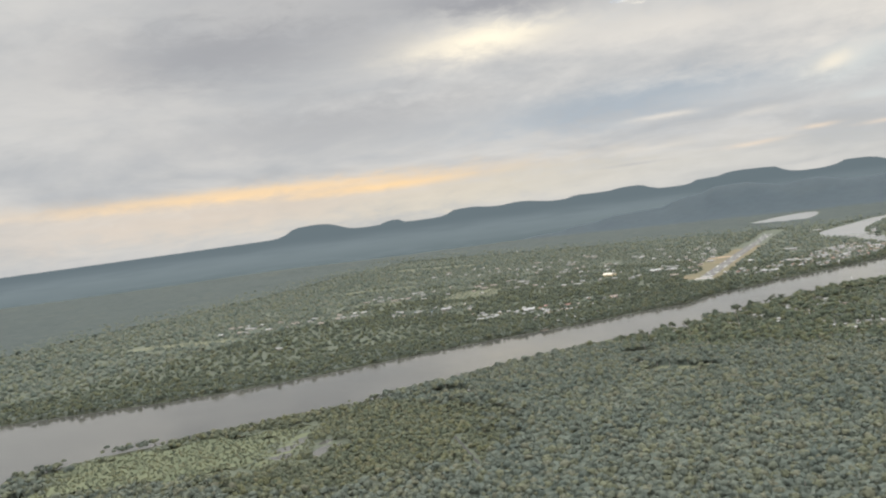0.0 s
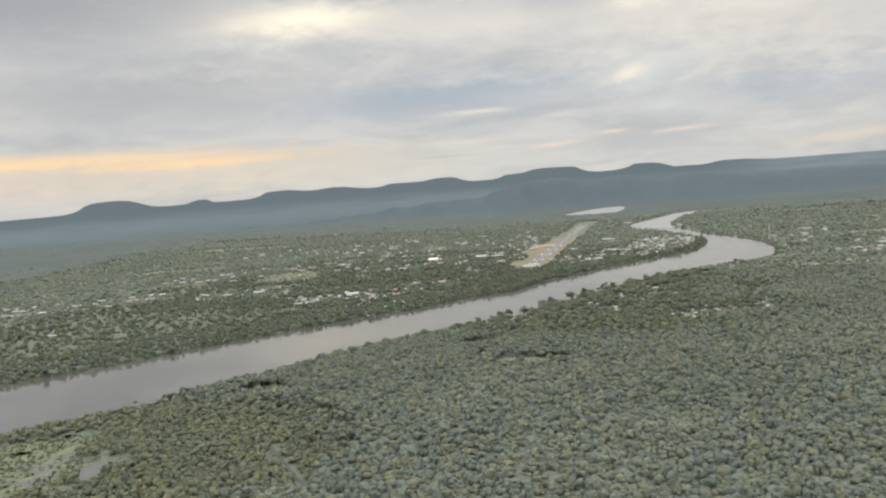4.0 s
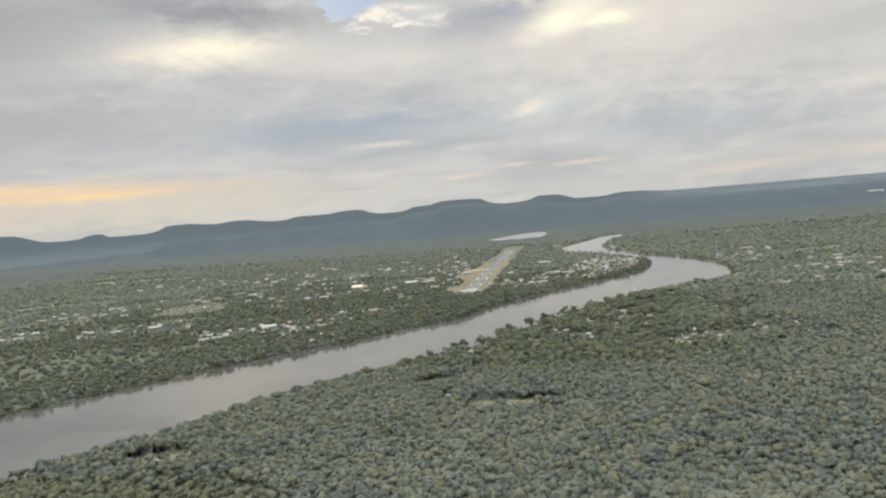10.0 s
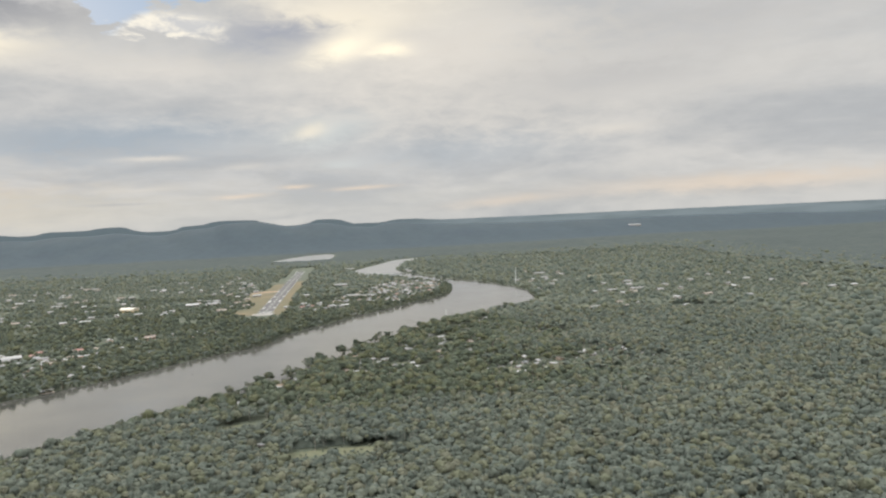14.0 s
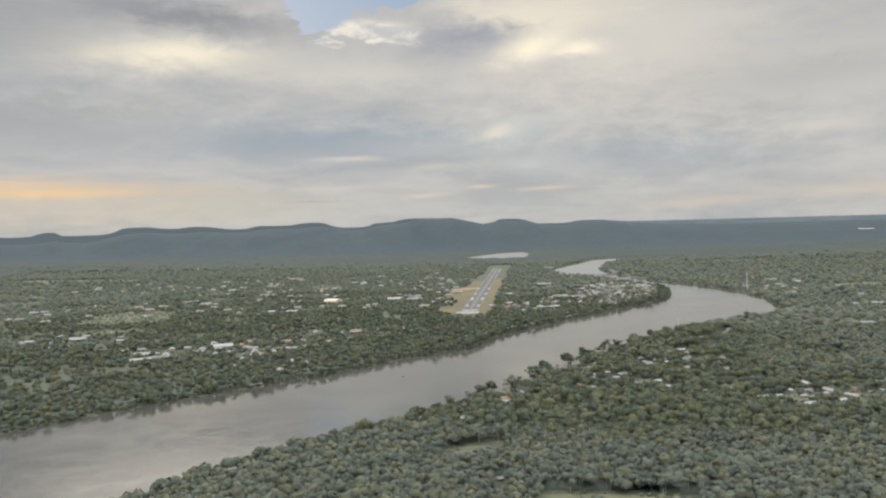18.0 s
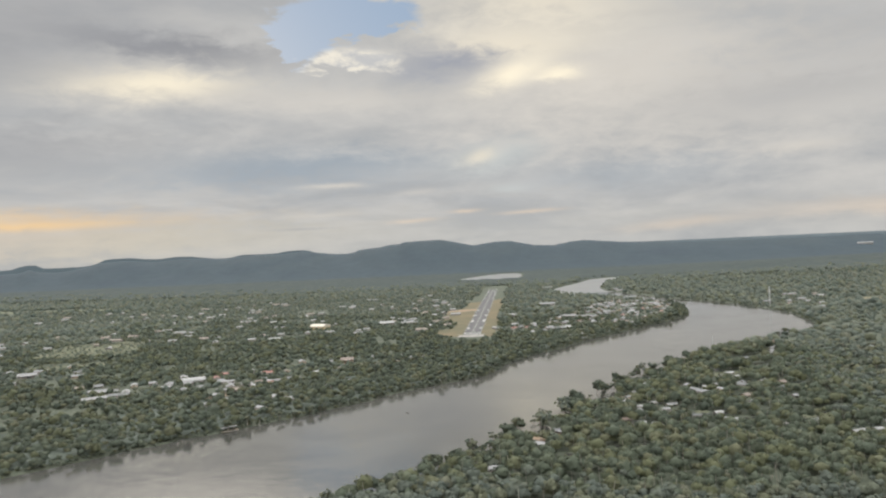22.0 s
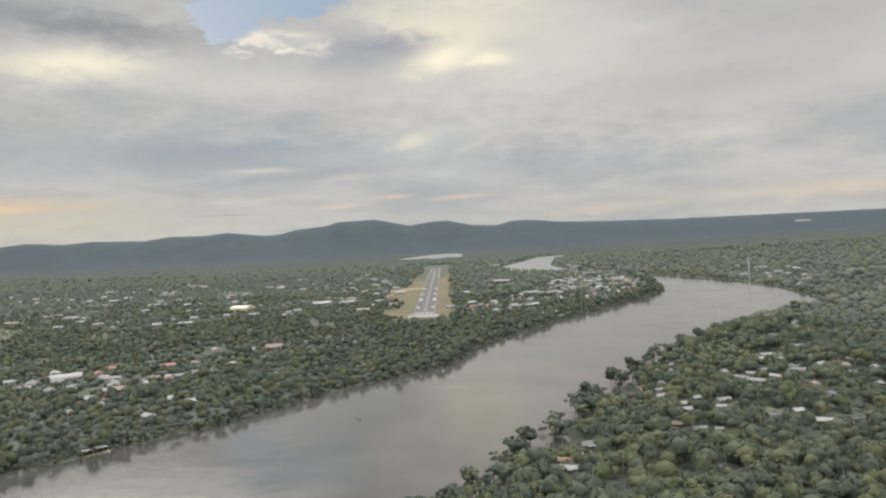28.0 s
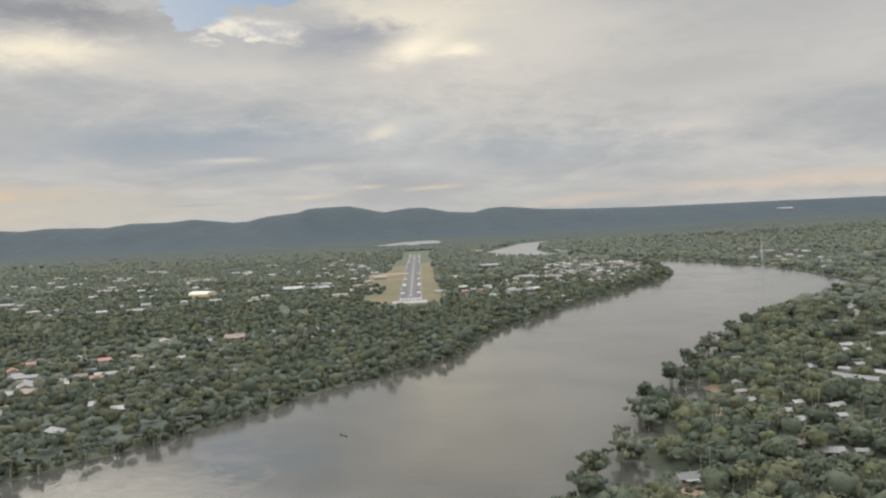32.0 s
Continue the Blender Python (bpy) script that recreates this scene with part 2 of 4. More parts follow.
def foliage(name, dark, mid, pale, patch=0.004, tree=0.13, leaf=1.1, depth=0.28, kinds=0.0):
    """Leaves: groves, single trees and sprays differ in tone, crevice shade is painted in; kinds: how far single trees
    turn olive, straw or grey-brown.
    """
    def build(n, p):
        isl = n.add("ShaderNodeNewGeometry").outputs["Random Per Island"]
        grove = n.noise(p, patch, 3.0)
        if kinds:
            one = n.add("ShaderNodeAttribute", attribute_name="tree").outputs["Fac"]
            tone = n.m("ADD", n.m("MULTIPLY", isl, 0.16), n.m("ADD", n.m("MULTIPLY", one, 0.30), n.m("ADD", n.m("MULTIPLY", grove, 0.58), 0.17)))
        else:
            one = n.noise(p, tree, 1.0, 0.5)
            tone = n.m("ADD", n.m("MULTIPLY", isl, 0.16), n.m("ADD", n.m("MULTIPLY", one, 0.66), n.m("MULTIPLY", grove, 0.58)))
        col = n.mix(n.ramp(tone, 0.40, 0.76), dark, mid)
        col = n.mix(n.ramp(tone, 0.74, 1.0), col, pale)
        if kinds:
            other = n.m("FRACT", n.m("MULTIPLY", one, 37.7))
            col = n.mix(n.m("MULTIPLY", n.ramp(other, 0.55, 0.75), kinds), col, (pale[0] * 0.95, pale[1] * 0.88, pale[2] * 0.58))
            col = n.mix(n.m("MULTIPLY", n.ramp(other, 0.86, 0.92), kinds), col, (pale[0] * 0.98, pale[1] * 0.90, pale[2] * 0.95))
        # shade in the leaf crevices put into the colour, at dips of the noise
        leaf_crevice = n.noise(p, leaf, 3.0, 0.7)
        col = n.mix(n.m("MULTIPLY", n.ramp(leaf_crevice, 0.60, 0.38), 0.20), col, tuple(c * 0.6 for c in dark))
        return col, n.noise(p, leaf * 0.8, 4.0, 0.75), depth
    mat = material(name, build, 0.9, 0.0, 0.15)
    n = Net(mat.node_tree, False)
    main, out = mat.node_tree.nodes["Principled BSDF"], mat.node_tree.nodes["Material Output"]
    thin, both = n.add("ShaderNodeBsdfTranslucent"), n.add("ShaderNodeMixShader")
    n.put(thin.inputs[0], main.inputs["Base Color"].links[0].from_socket)
    both.inputs[0].default_value = 0.15
    n.put(both.inputs[1], main.outputs[0])
    n.put(both.inputs[2], thin.outputs[0])
    n.put(out.inputs[0], both.outputs[0])
    return mat


def tinted(name, a, b, scale, rough=0.9, bump=0.0, metal=0.0, spec=0.3, detail=5.0):
    def build(n, p):
        f = n.noise(p, scale, detail, 0.6)
        g = n.noise(p, scale * 0.11, 3.0)
        col = n.mix(n.ramp(n.m("ADD", n.m("MULTIPLY", f, 0.6), n.m("MULTIPLY", g, 0.4)), 0.35, 0.65), a, b)
        return col, (f if bump else None), bump
    return material(name, build, rough, metal, spec)


def roofing(name, a, b, stain, stain_amount, metal=0.2):
    """Corrugated sheet, weathered unevenly from roof to roof."""
    def build(n, p):
        info = n.add("ShaderNodeObjectInfo").outputs["Random"]
        loc = n.add("ShaderNodeTexCoord").outputs["Object"]
        f = n.noise(loc, 0.45, 4.0, 0.65)
        g = n.noise(p, 0.9, 4.0, 0.7)
        col = n.mix(info, a, b)
        col = n.mix(n.m("MULTIPLY", n.ramp(f, 0.45, 0.75), stain_amount), col, stain)
        col = n.mix(n.m("MULTIPLY", n.ramp(g, 0.55, 0.8), 0.35), col, tuple(c * 0.5 for c in a))
        rib = n.add("ShaderNodeTexWave", bands_direction="X")
        rib.inputs["Scale"].default_value = 1.6
        n.put(rib.inputs["Vector"], loc)
        return col, rib.outputs["Fac"], 0.03
    return material(name, build, 0.55, metal, 0.4)


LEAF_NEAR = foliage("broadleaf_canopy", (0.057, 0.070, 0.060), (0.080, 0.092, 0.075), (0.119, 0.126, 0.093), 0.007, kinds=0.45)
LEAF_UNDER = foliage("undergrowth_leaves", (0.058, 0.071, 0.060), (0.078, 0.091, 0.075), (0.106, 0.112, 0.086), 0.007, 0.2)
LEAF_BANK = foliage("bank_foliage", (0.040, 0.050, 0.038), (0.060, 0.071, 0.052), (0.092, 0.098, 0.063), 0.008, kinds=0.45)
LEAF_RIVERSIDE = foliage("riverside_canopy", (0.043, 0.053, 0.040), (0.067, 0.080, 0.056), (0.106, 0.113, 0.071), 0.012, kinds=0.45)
# Town, far and hill leaves hold distance haze in their colour, bluer outwards.
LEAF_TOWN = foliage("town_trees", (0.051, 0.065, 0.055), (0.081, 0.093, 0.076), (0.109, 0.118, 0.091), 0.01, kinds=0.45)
LEAF_FAR_HAZED = foliage("far_woods", (0.032, 0.041, 0.040), (0.041, 0.051, 0.048), (0.055, 0.062, 0.052), 0.003, 0.02, 0.12, 1.0)
HILL_HAZED = foliage("hazed_hill_woods", (0.033, 0.045, 0.056), (0.037, 0.051, 0.060), (0.040, 0.053, 0.060), 0.001, 0.004, 0.02, 0.5)
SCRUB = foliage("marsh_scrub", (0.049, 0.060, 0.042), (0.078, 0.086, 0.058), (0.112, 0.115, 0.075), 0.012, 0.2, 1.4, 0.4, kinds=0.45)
SOIL = tinted("undergrowth", (0.036, 0.044, 0.030), (0.057, 0.064, 0.043), 0.3, 0.95, 0.5)
GRASS = tinted("field_grass", (0.053, 0.062, 0.037), (0.090, 0.090, 0.053), 0.09, 0.95, 0.1)
DRY = tinted("dry_grass", (0.060, 0.058, 0.032), (0.104, 0.078, 0.042), 0.02, 0.95, 0.1)
MARSH = tinted("marsh_sedge", (0.050, 0.060, 0.032), (0.072, 0.079, 0.042), 0.03, 0.9, 0.2)
CLAY = tinted("bare_earth", (0.143, 0.101, 0.068), (0.195, 0.146, 0.101), 0.15, 0.95, 0.1)
DRAIN_SHADE = tinted("drain_shade", (0.018, 0.019, 0.017), (0.030, 0.031, 0.027), 0.4, 0.9, 0.1)
SAND = tinted("white_sand", (0.225, 0.217, 0.203), (0.315, 0.307, 0.285), 0.4, 0.95, 0.05)


def asphalt_build(n, p):
    """Dark asphalt, paler where wheels have worn its middle."""
    xyz = n.add("ShaderNodeSeparateXYZ")
    n.put(xyz.inputs[0], p)
    f = n.noise(p, 0.08, 5.0, 0.6)
    g = n.noise(n.vec(n.m("MULTIPLY", xyz.outputs[0], 0.5), n.m("MULTIPLY", xyz.outputs[1], 0.02)), 1.0, 4.0)
    wear = n.ramp(n.m("ADD", n.m("ABSOLUTE", xyz.outputs[0]), n.m("MULTIPLY", g, 5.0)), 9.0, 5.0)
    col = n.mix(n.ramp(f, 0.35, 0.65), (0.044, 0.044, 0.047), (0.064, 0.062, 0.062))
    return n.mix(n.m("MULTIPLY", wear, 0.7), col, (0.085, 0.082, 0.078)), f, 0.01


ASPHALT = material("worn_asphalt", asphalt_build)
CONCRETE = tinted("pale_concrete", (0.152, 0.143, 0.130), (0.203, 0.194, 0.180), 0.2, 0.9, 0.01)
PAINT = tinted("road_paint", (0.177, 0.173, 0.163), (0.238, 0.235, 0.224), 0.5, 0.8, 0.0)
BARK = tinted("bark", (0.16, 0.14, 0.11), (0.32, 0.29, 0.25), 1.5, 0.95, 0.1)
ZINC = roofing("zinc_roof", (0.083, 0.086, 0.088), (0.186, 0.186, 0.184), (0.088, 0.073, 0.062), 0.4)
RUST = roofing("rusty_roof", (0.105, 0.081, 0.066), (0.165, 0.139, 0.116), (0.143, 0.090, 0.060), 0.6, 0.1)
WHITE = roofing("white_roof", (0.152, 0.152, 0.150), (0.219, 0.219, 0.214), (0.114, 0.109, 0.100), 0.3, 0.0)
RED = roofing("red_roof", (0.161, 0.066, 0.051), (0.195, 0.094, 0.075), (0.158, 0.083, 0.064), 0.4, 0.0)
BLUE = roofing("blue_roof", (0.098, 0.143, 0.203), (0.135, 0.188, 0.247), (0.150, 0.150, 0.150), 0.3, 0.0)
OCHRE = roofing("ochre_roof", (0.46, 0.36, 0.20), (0.46, 0.36, 0.20), (0.40, 0.31, 0.18), 0.3, 0.0)
CREAM = roofing("cream_roof", (0.37, 0.34, 0.28), (0.37, 0.34, 0.28), (0.33, 0.27, 0.17), 0.5, 0.0)
WALL = tinted("plaster", (0.180, 0.168, 0.147), (0.252, 0.237, 0.216), 0.4, 0.9, 0.01)
TIMBER = tinted("weathered_boards", (0.20, 0.16, 0.12), (0.32, 0.27, 0.21), 0.8, 0.9, 0.02)
DARK = tinted("shaded_opening", (0.03, 0.03, 0.035), (0.06, 0.06, 0.065), 0.5, 0.4, 0.0)
STEEL = tinted("galvanised_steel", (0.42, 0.43, 0.44), (0.58, 0.58, 0.58), 0.8, 0.5, 0.0, 0.6)


def water_build(n, p):
    swirl = n.noise(p, 0.008, 4.0, 0.6, 1.2)
    col = n.mix(n.ramp(swirl, 0.35, 0.65), (0.040, 0.040, 0.036), (0.056, 0.055, 0.049))
    ripple = n.m("ADD", n.m("MULTIPLY", n.noise(p, 0.35, 3.0, 0.6), 0.5), n.m("MULTIPLY", n.noise(p, 0.09, 5.0, 0.62, 0.8), 1.0))
    return col, ripple, 0.08


WATER = material("river_water", water_build, 0.2, 0.0, 0.5)
n = Net(WATER.node_tree, False)
# gusts: ruffled and smoother lanes drawn out along the stream
gust = n.noise(n.add("ShaderNodeNewGeometry").outputs["Position"], 0.016, 6.0, 0.65, 1.6)
rough = n.add("ShaderNodeMapRange")
n.put(rough.inputs[0], gust)
for k, v in enumerate((0.35, 0.65, 0.05, 0.16)):
    rough.inputs[k + 1].default_value = v
n.put(WATER.node_tree.nodes["Principled BSDF"].inputs["Roughness"], rough.outputs[0])
# paler base and high roughness stand in for sky reflection the hills block
SKY_PALED = tinted("sky_paled_water", (0.06, 0.064, 0.066), (0.085, 0.088, 0.088), 0.01, 0.36, 0.0, 0.0, 0.5)
WATER.node_tree.nodes["Principled BSDF"].inputs["IOR"].default_value = 1.62


# ---- mesh helpers ----
def mesh_of(name, verts, faces, mat, smooth=False):
    me = bpy.data.meshes.new(name)
    verts = np.asarray(verts, dtype=np.float32)
    if isinstance(faces, np.ndarray):
        k = faces.shape[1]
        me.vertices.add(len(verts))
        me.vertices.foreach_set("co", verts.ravel())
        me.loops.add(faces.size)
        me.loops.foreach_set("vertex_index", faces.ravel().astype(np.int32))
        me.polygons.add(len(faces))
        me.polygons.foreach_set("loop_start", np.arange(0, faces.size, k, dtype=np.int32))
        me.update(calc_edges=True)
    else:
        me.from_pydata([tuple(v) for v in verts.tolist()], [], faces)
    me.polygons.foreach_set("use_smooth", np.full(len(me.polygons), smooth))
    me.materials.append(mat)
    return me


def part(name, bm, mat, parent, label="", smooth=False):
    me = bpy.data.meshes.new(name)
    bm.to_mesh(me)
    bm.free()
    me.materials.append(mat)
    me.polygons.foreach_set("use_smooth", np.full(len(me.polygons), smooth))
    ob = new(name, me)
    ob.parent = parent
    return tagged(ob, label)


def box(sx, sy, sz, x=0.0, y=0.0, z=0.0, rz=0.0, bevel=0.0):
    bm = bmesh.new()
    bmesh.ops.create_cube(bm, size=1.0, matrix=pose(x, y, z + sz / 2, 0, 0, rz) @ Matrix.Diagonal((sx, sy, sz, 1)))
    if bevel:
        bmesh.ops.bevel(bm, geom=bm.edges[:], offset=bevel, segments=1, affect="EDGES")
    return bm


# ---- plan: river, lake, fields ----
BANK_N = [(-3400, -2900), (-1500, -1750), (-851, -1275), (-665, -1155), (-524, -1040), (-401, -893), (-324, -788), (-253, -700),
          (-166, -612), (-98, -546), (-44, -464), (0, -424), (52, -372), (60, -312), (95, -238), (148, -176), (180, -103),
          (230, -50), (290, 38), (350, 118), (395, 188), (418, 280), (430, 370), (420, 462), (376, 588), (292, 766),
          (220, 888), (186, 1040), (204, 1160), (300, 1420), (360, 1640), (520, 1690), (760, 1660)]
BANK_S = [(760, 1610), (560, 1590), (440, 1580), (350, 1200), (328, 990), (374, 838), (430, 648), (474, 535), (520, 460),
          (555, 340), (576, 200), (567, 48), (548, -30), (500, -105), (440, -145), (385, -190), (335, -272), (290, -305),
          (245, -386), (200, -440), (160, -515), (130, -558), (100, -622), (80, -662), (60, -712), (30, -748), (0, -783),
          (-38, -818), (-82, -876), (-126, -948), (-150, -1010), (-195, -1055), (-230, -1118), (-291, -1176), (-349, -1244),
          (-404, -1308), (-450, -1358), (-484, -1414), (-497, -1455), (-440, -1500), (-420, -1600), (-560, -2000), (-1100, -3300)]
LAKE = [(-185, 2010), (-120, 2200), (-40, 2420), (80, 2500), (110, 2200), (84, 1900), (20, 1880), (-60, 1860), (-140, 1930)]
POOLS = [(-212, -1300, 10, 62, 0.24), (-160, -1300, 9, 22, 0.5), (-176, -1270, 8, 14, 0.2), (-148, -1272, 7, 12, 0.9), (-186, -1322, 8, 12, 0.3), (154, -528, 10, 24, -0.45), (114, -588, 9, 17, -0.45), (92, -640, 10, 18, -0.3),
         (192, -432, 11, 30, -0.5), (168, -486, 9, 16, -0.5), (232, -378, 10, 20, -0.6), (42, -722, 9, 6, 0.3), (2600, 4400, 120, 200, 0)]


def wander(points, step, amount, seed, shift=0.0):
    """The line through the points, rounded, with small bays."""
    p = np.array(points, float)
    for _ in range(2):
        q = np.empty((2 * len(p) - 2, 2))
        q[0::2], q[1::2] = 0.75 * p[:-1] + 0.25 * p[1:], 0.25 * p[:-1] + 0.75 * p[1:]
        p = np.vstack([p[:1], q, p[-1:]])
    s = np.r_[0, np.cumsum(np.hypot(*np.diff(p, axis=0).T))]
    at = np.arange(0, s[-1], step)
    x, y = np.interp(at, s, p[:, 0]), np.interp(at, s, p[:, 1])
    off = np.array([noise.noise(Vector((d / 38.0, seed, 0))) + 0.6 * noise.noise(Vector((d / 13.0, seed, 5))) for d in at])
    tx, ty = np.gradient(x), np.gradient(y)
    ln = np.hypot(tx, ty) + 1e-9
    off = off * amount + shift
    return np.stack([x - ty / ln * off, y + tx / ln * off], 1)


NORTH, SOUTH = wander(BANK_N, 9.0, 5.0, 1.0, 6.0), wander(BANK_S, 9.0, 5.0, 2.0, -8.0)
RIVER = np.vstack([NORTH, SOUTH])
LAKE_LINE = wander(LAKE + LAKE[:1], 20.0, 8.0, 3.0)


def inside(x, y, poly):
    """Which of many points lie inside a closed line."""
    hit = np.zeros(x.shape, bool)
    a, b = poly, np.roll(poly, -1, 0)
    for (x0, y0), (x1, y1) in zip(a, b):
        if y0 == y1:
            continue
        cross = (y0 > y) != (y1 > y)
        hit ^= cross & (x < (x1 - x0) * (y - y0) / (y1 - y0) + x0)
    return hit


def away(x, y, poly, reach=80.0):
    """Distance of many points from a closed line, right up to reach."""
    best = np.full(x.shape, reach)
    for px, py in poly:
        near = (np.abs(x - px) < reach) & (np.abs(y - py) < reach)
        if near.any():
            best[near] = np.minimum(best[near], np.hypot(x[near] - px, y[near] - py))
    return best


def shore(x, y):
    """Metres from the water's edge: above 0 on land, below 0 in water, at most 80 either way."""
    d = away(x, y, RIVER)
    d = np.where(inside(x, y, RIVER), -d, d)
    e = away(x, y, LAKE_LINE)
    d = np.minimum(d, np.where(inside(x, y, LAKE_LINE), -e, e))
    for px, py, a, b, turn in POOLS:
        c, s = math.cos(turn), math.sin(turn)
        u, v = (x - px) * c + (y - py) * s, -(x - px) * s + (y - py) * c
        r = np.sqrt((u / a) ** 2 + (v / b) ** 2) + 0.25 * np.sin(u / 7) * np.cos(v / 9)
        d = np.minimum(d, (r - 1) * min(a, b))
    return d


# ---- hills: summit line as degrees of bearing and height above the plain ----
RIDGE_AT = (-52, -46, -42, -39.5, -36.2, -34.3, -33.6, -33.1, -31.9, -31.2, -29.3, -28.1, -26, -24.3, -21.3, -19.8, -17.7, -16.1, -13.7, -12.8, -11.6, -9.5, -8.8,
            -6.3, -3.9, -2.3, -1.3, 0.5, 2.2, 3.1, 4.1, 6.7, 9.7, 14, 30, 52)
RIDGE_UP = (104, 108, 116, 124, 100, 104, 124, 106, 98, 106, 145, 152, 137, 148, 134, 152, 147, 158, 130, 130, 154, 169, 186,
            189, 145, 160, 161, 127, 120, 140, 145, 122, 112, 104, 98, 90)


def crest_of(az):
    """How far off the summit line runs, from the middle of the flight."""
    return 4800.0 / np.cos(np.radians(np.clip(az, -50, 50)))


def hill_height(x, y):
    """Height of the wooded ridges far behind the town."""
    bx, by = x - 150.0, y + 1450.0
    far, az = np.hypot(bx, by), np.degrees(np.arctan2(bx, by))
    top = np.interp(az, RIDGE_AT, RIDGE_UP) - 6.0
    rise = np.clip((far - crest_of(az) + 900.0) / 900.0, 0, 1)
    spur = 1 + 0.10 * np.sin(az * 2.1 + far * 0.004) * (1 - rise)
    return np.where(np.abs(az) < 52, top * rise ** 2 * (3 - 2 * rise) * spur, 0.0)


def near_hills(x, y):
    out = np.zeros_like(x)
    for px, py, rx, ry, h in ((-1900, 900, 900, 300, 14), (-2300, 1600, 1000, 300, 26), (1700, 1400, 800, 300, 14), (1700, 2100, 900, 300, 24)):
        out += h * np.exp(-((x - px) / rx) ** 2 - ((y - py) / ry) ** 2)
    return out


def land(x, y, d=None):
    d = shore(x, y) if d is None else d
    z = np.clip(d * 0.22, -3.0, 1.6) + 0.0
    return z + 0.8 * hill_height(x, y) + near_hills(x, y)


def axis(lo, a, b, hi, fine, coarse):
    return np.unique(np.r_[np.arange(lo, a, coarse), np.arange(a, b, fine), np.arange(b, hi + 1, coarse)])


gx, gy = axis(-6000, -900, 900, 6000, 12.0, 75.0), axis(-4000, -1600, 2560, 6000, 12.0, 75.0)
X, Y = np.meshgrid(gx, gy)
SHORE = shore(X, Y)
Z = land(X, Y, SHORE)
nx, ny = len(gx), len(gy)
idx = np.arange(nx * ny).reshape(ny, nx)
quads = np.stack([idx[:-1, :-1], idx[:-1, 1:], idx[1:, 1:], idx[1:, :-1]], -1).reshape(-1, 4)
ground = new("ground", mesh_of("ground", np.stack([X, Y, Z], -1).reshape(-1, 3), quads, SOIL, True))
tagged(ground, "flat ground of dark green undergrowth rising to far hills", "ground", kind="structure")
water = new("water", mesh_of("water", [(-6000, -4000, 0), (6000, -4000, 0), (6000, 900, 0), (-6000, 900, 0)], [(0, 1, 2, 3)], WATER))
tagged(water, "broad brown river, smooth and reflecting the grey sky", "river", kind="structure")


upper = new("upper_water", mesh_of("upper_water", [(-6000, 900, 0), (6000, 900, 0), (6000, 3400, 0), (-6000, 3400, 0)], [(0, 1, 2, 3)], SKY_PALED))
tagged(upper, "pale rough water of the upper reach and lake, sky reflection in its colour", "river", kind="structure")


def on_land(x, y):
    """Height of the ground at many points, from the grid."""
    i, j = np.clip(np.searchsorted(gx, x) - 1, 0, nx - 2), np.clip(np.searchsorted(gy, y) - 1, 0, ny - 2)
    fx, fy = np.clip((x - gx[i]) / (gx[i + 1] - gx[i]), 0, 1), np.clip((y - gy[j]) / (gy[j + 1] - gy[j]), 0, 1)

    def lerp(v):
        return (v[j, i] * (1 - fx) + v[j, i + 1] * fx) * (1 - fy) + (v[j + 1, i] * (1 - fx) + v[j + 1, i + 1] * fx) * fy
    return lerp(Z), lerp(SHORE)


# ---- open places: runway strip, fields, clearings (x, y, half sizes, turn) ----
OPEN = [(0, 660, 34, 740, 0.0), (690, -250, 135, 30, -0.5), (560, -250, 60, 24, 0.2), (-648, -20, 78, 105, 0.28), (-575, -205, 60, 26, 0.3),
        (-320, -1362, 150, 80, 0.65), (165, -930, 48, 9, -0.06), (-130, -1062, 26, 12, 0.5), (-560, 330, 60, 20, 0.2), (-1180, 260, 150, 34, 0.15),
        (-380, 480, 80, 12, 0.1), (470, -205, 40, 16, 0.3), (-930, -110, 90, 26, 0.2), (-1330, 900, 220, 40, 0.05), (-1150, -640, 160, 34, 0.3),
        (72, -840, 22, 16, 0.3), (820, 395, 90, 26, 0.1), (810, 1305, 130, 22, 0.0), (300, -420, 26, 10, 0.2), (350, -330, 30, 14, 0.4), (398, -668, 62, 13, 0.1), (322, -612, 24, 9, 0.3), (215, -600, 20, 8, 0.3)]


STRIP = [(-60, -8), (38, -20), (39, 109), (41, 505), (43, 1390), (-24, 1395), (-28, 943), (-42, 860), (-46, 528), (-80, 443), (-70, 236),
         (-46, 208), (-37, 158), (-41, 104), (-64, 88)]


def in_open(x, y, grow=0.0, which=None):
    hit = np.zeros(np.shape(x), bool)
    for px, py, a, b, turn in (which or OPEN):
        c, s = math.cos(turn), math.sin(turn)
        u, v = (x - px) * c + (y - py) * s, -(x - px) * s + (y - py) * c
        edge = 1 + (0.18 if b < 300 else 0.0) * np.sin(u / 11 + px) * np.cos(v / 13 + py)
        hit |= (np.abs(u) < a * edge + grow) & (np.abs(v) < b * edge + grow)
    return hit


def patch(name, px, py, a, b, turn, mat, label, z=0.06, n=28):
    """A clearing: a flat irregular sheet lying just over the ground."""
    us, vs = np.linspace(-1, 1, n), np.linspace(-1, 1, n)
    U, V = np.meshgrid(us, vs)
    e = 1 + 0.16 * np.sin(V * b / 13 + py) * np.sin(U * a / 17 + px) + 0.10 * np.sin(V * b / 5 + px) - 0.16 * (U * V) ** 2
    u, v = U * a * e, V * b * e
    c, s = math.cos(turn), math.sin(turn)
    x, y = px + u * c - v * s, py + u * s + v * c
    h, _ = on_land(x.ravel(), y.ravel())
    k = np.arange(n * n).reshape(n, n)
    q = np.stack([k[:-1, :-1], k[:-1, 1:], k[1:, 1:], k[1:, :-1]], -1).reshape(-1, 4)
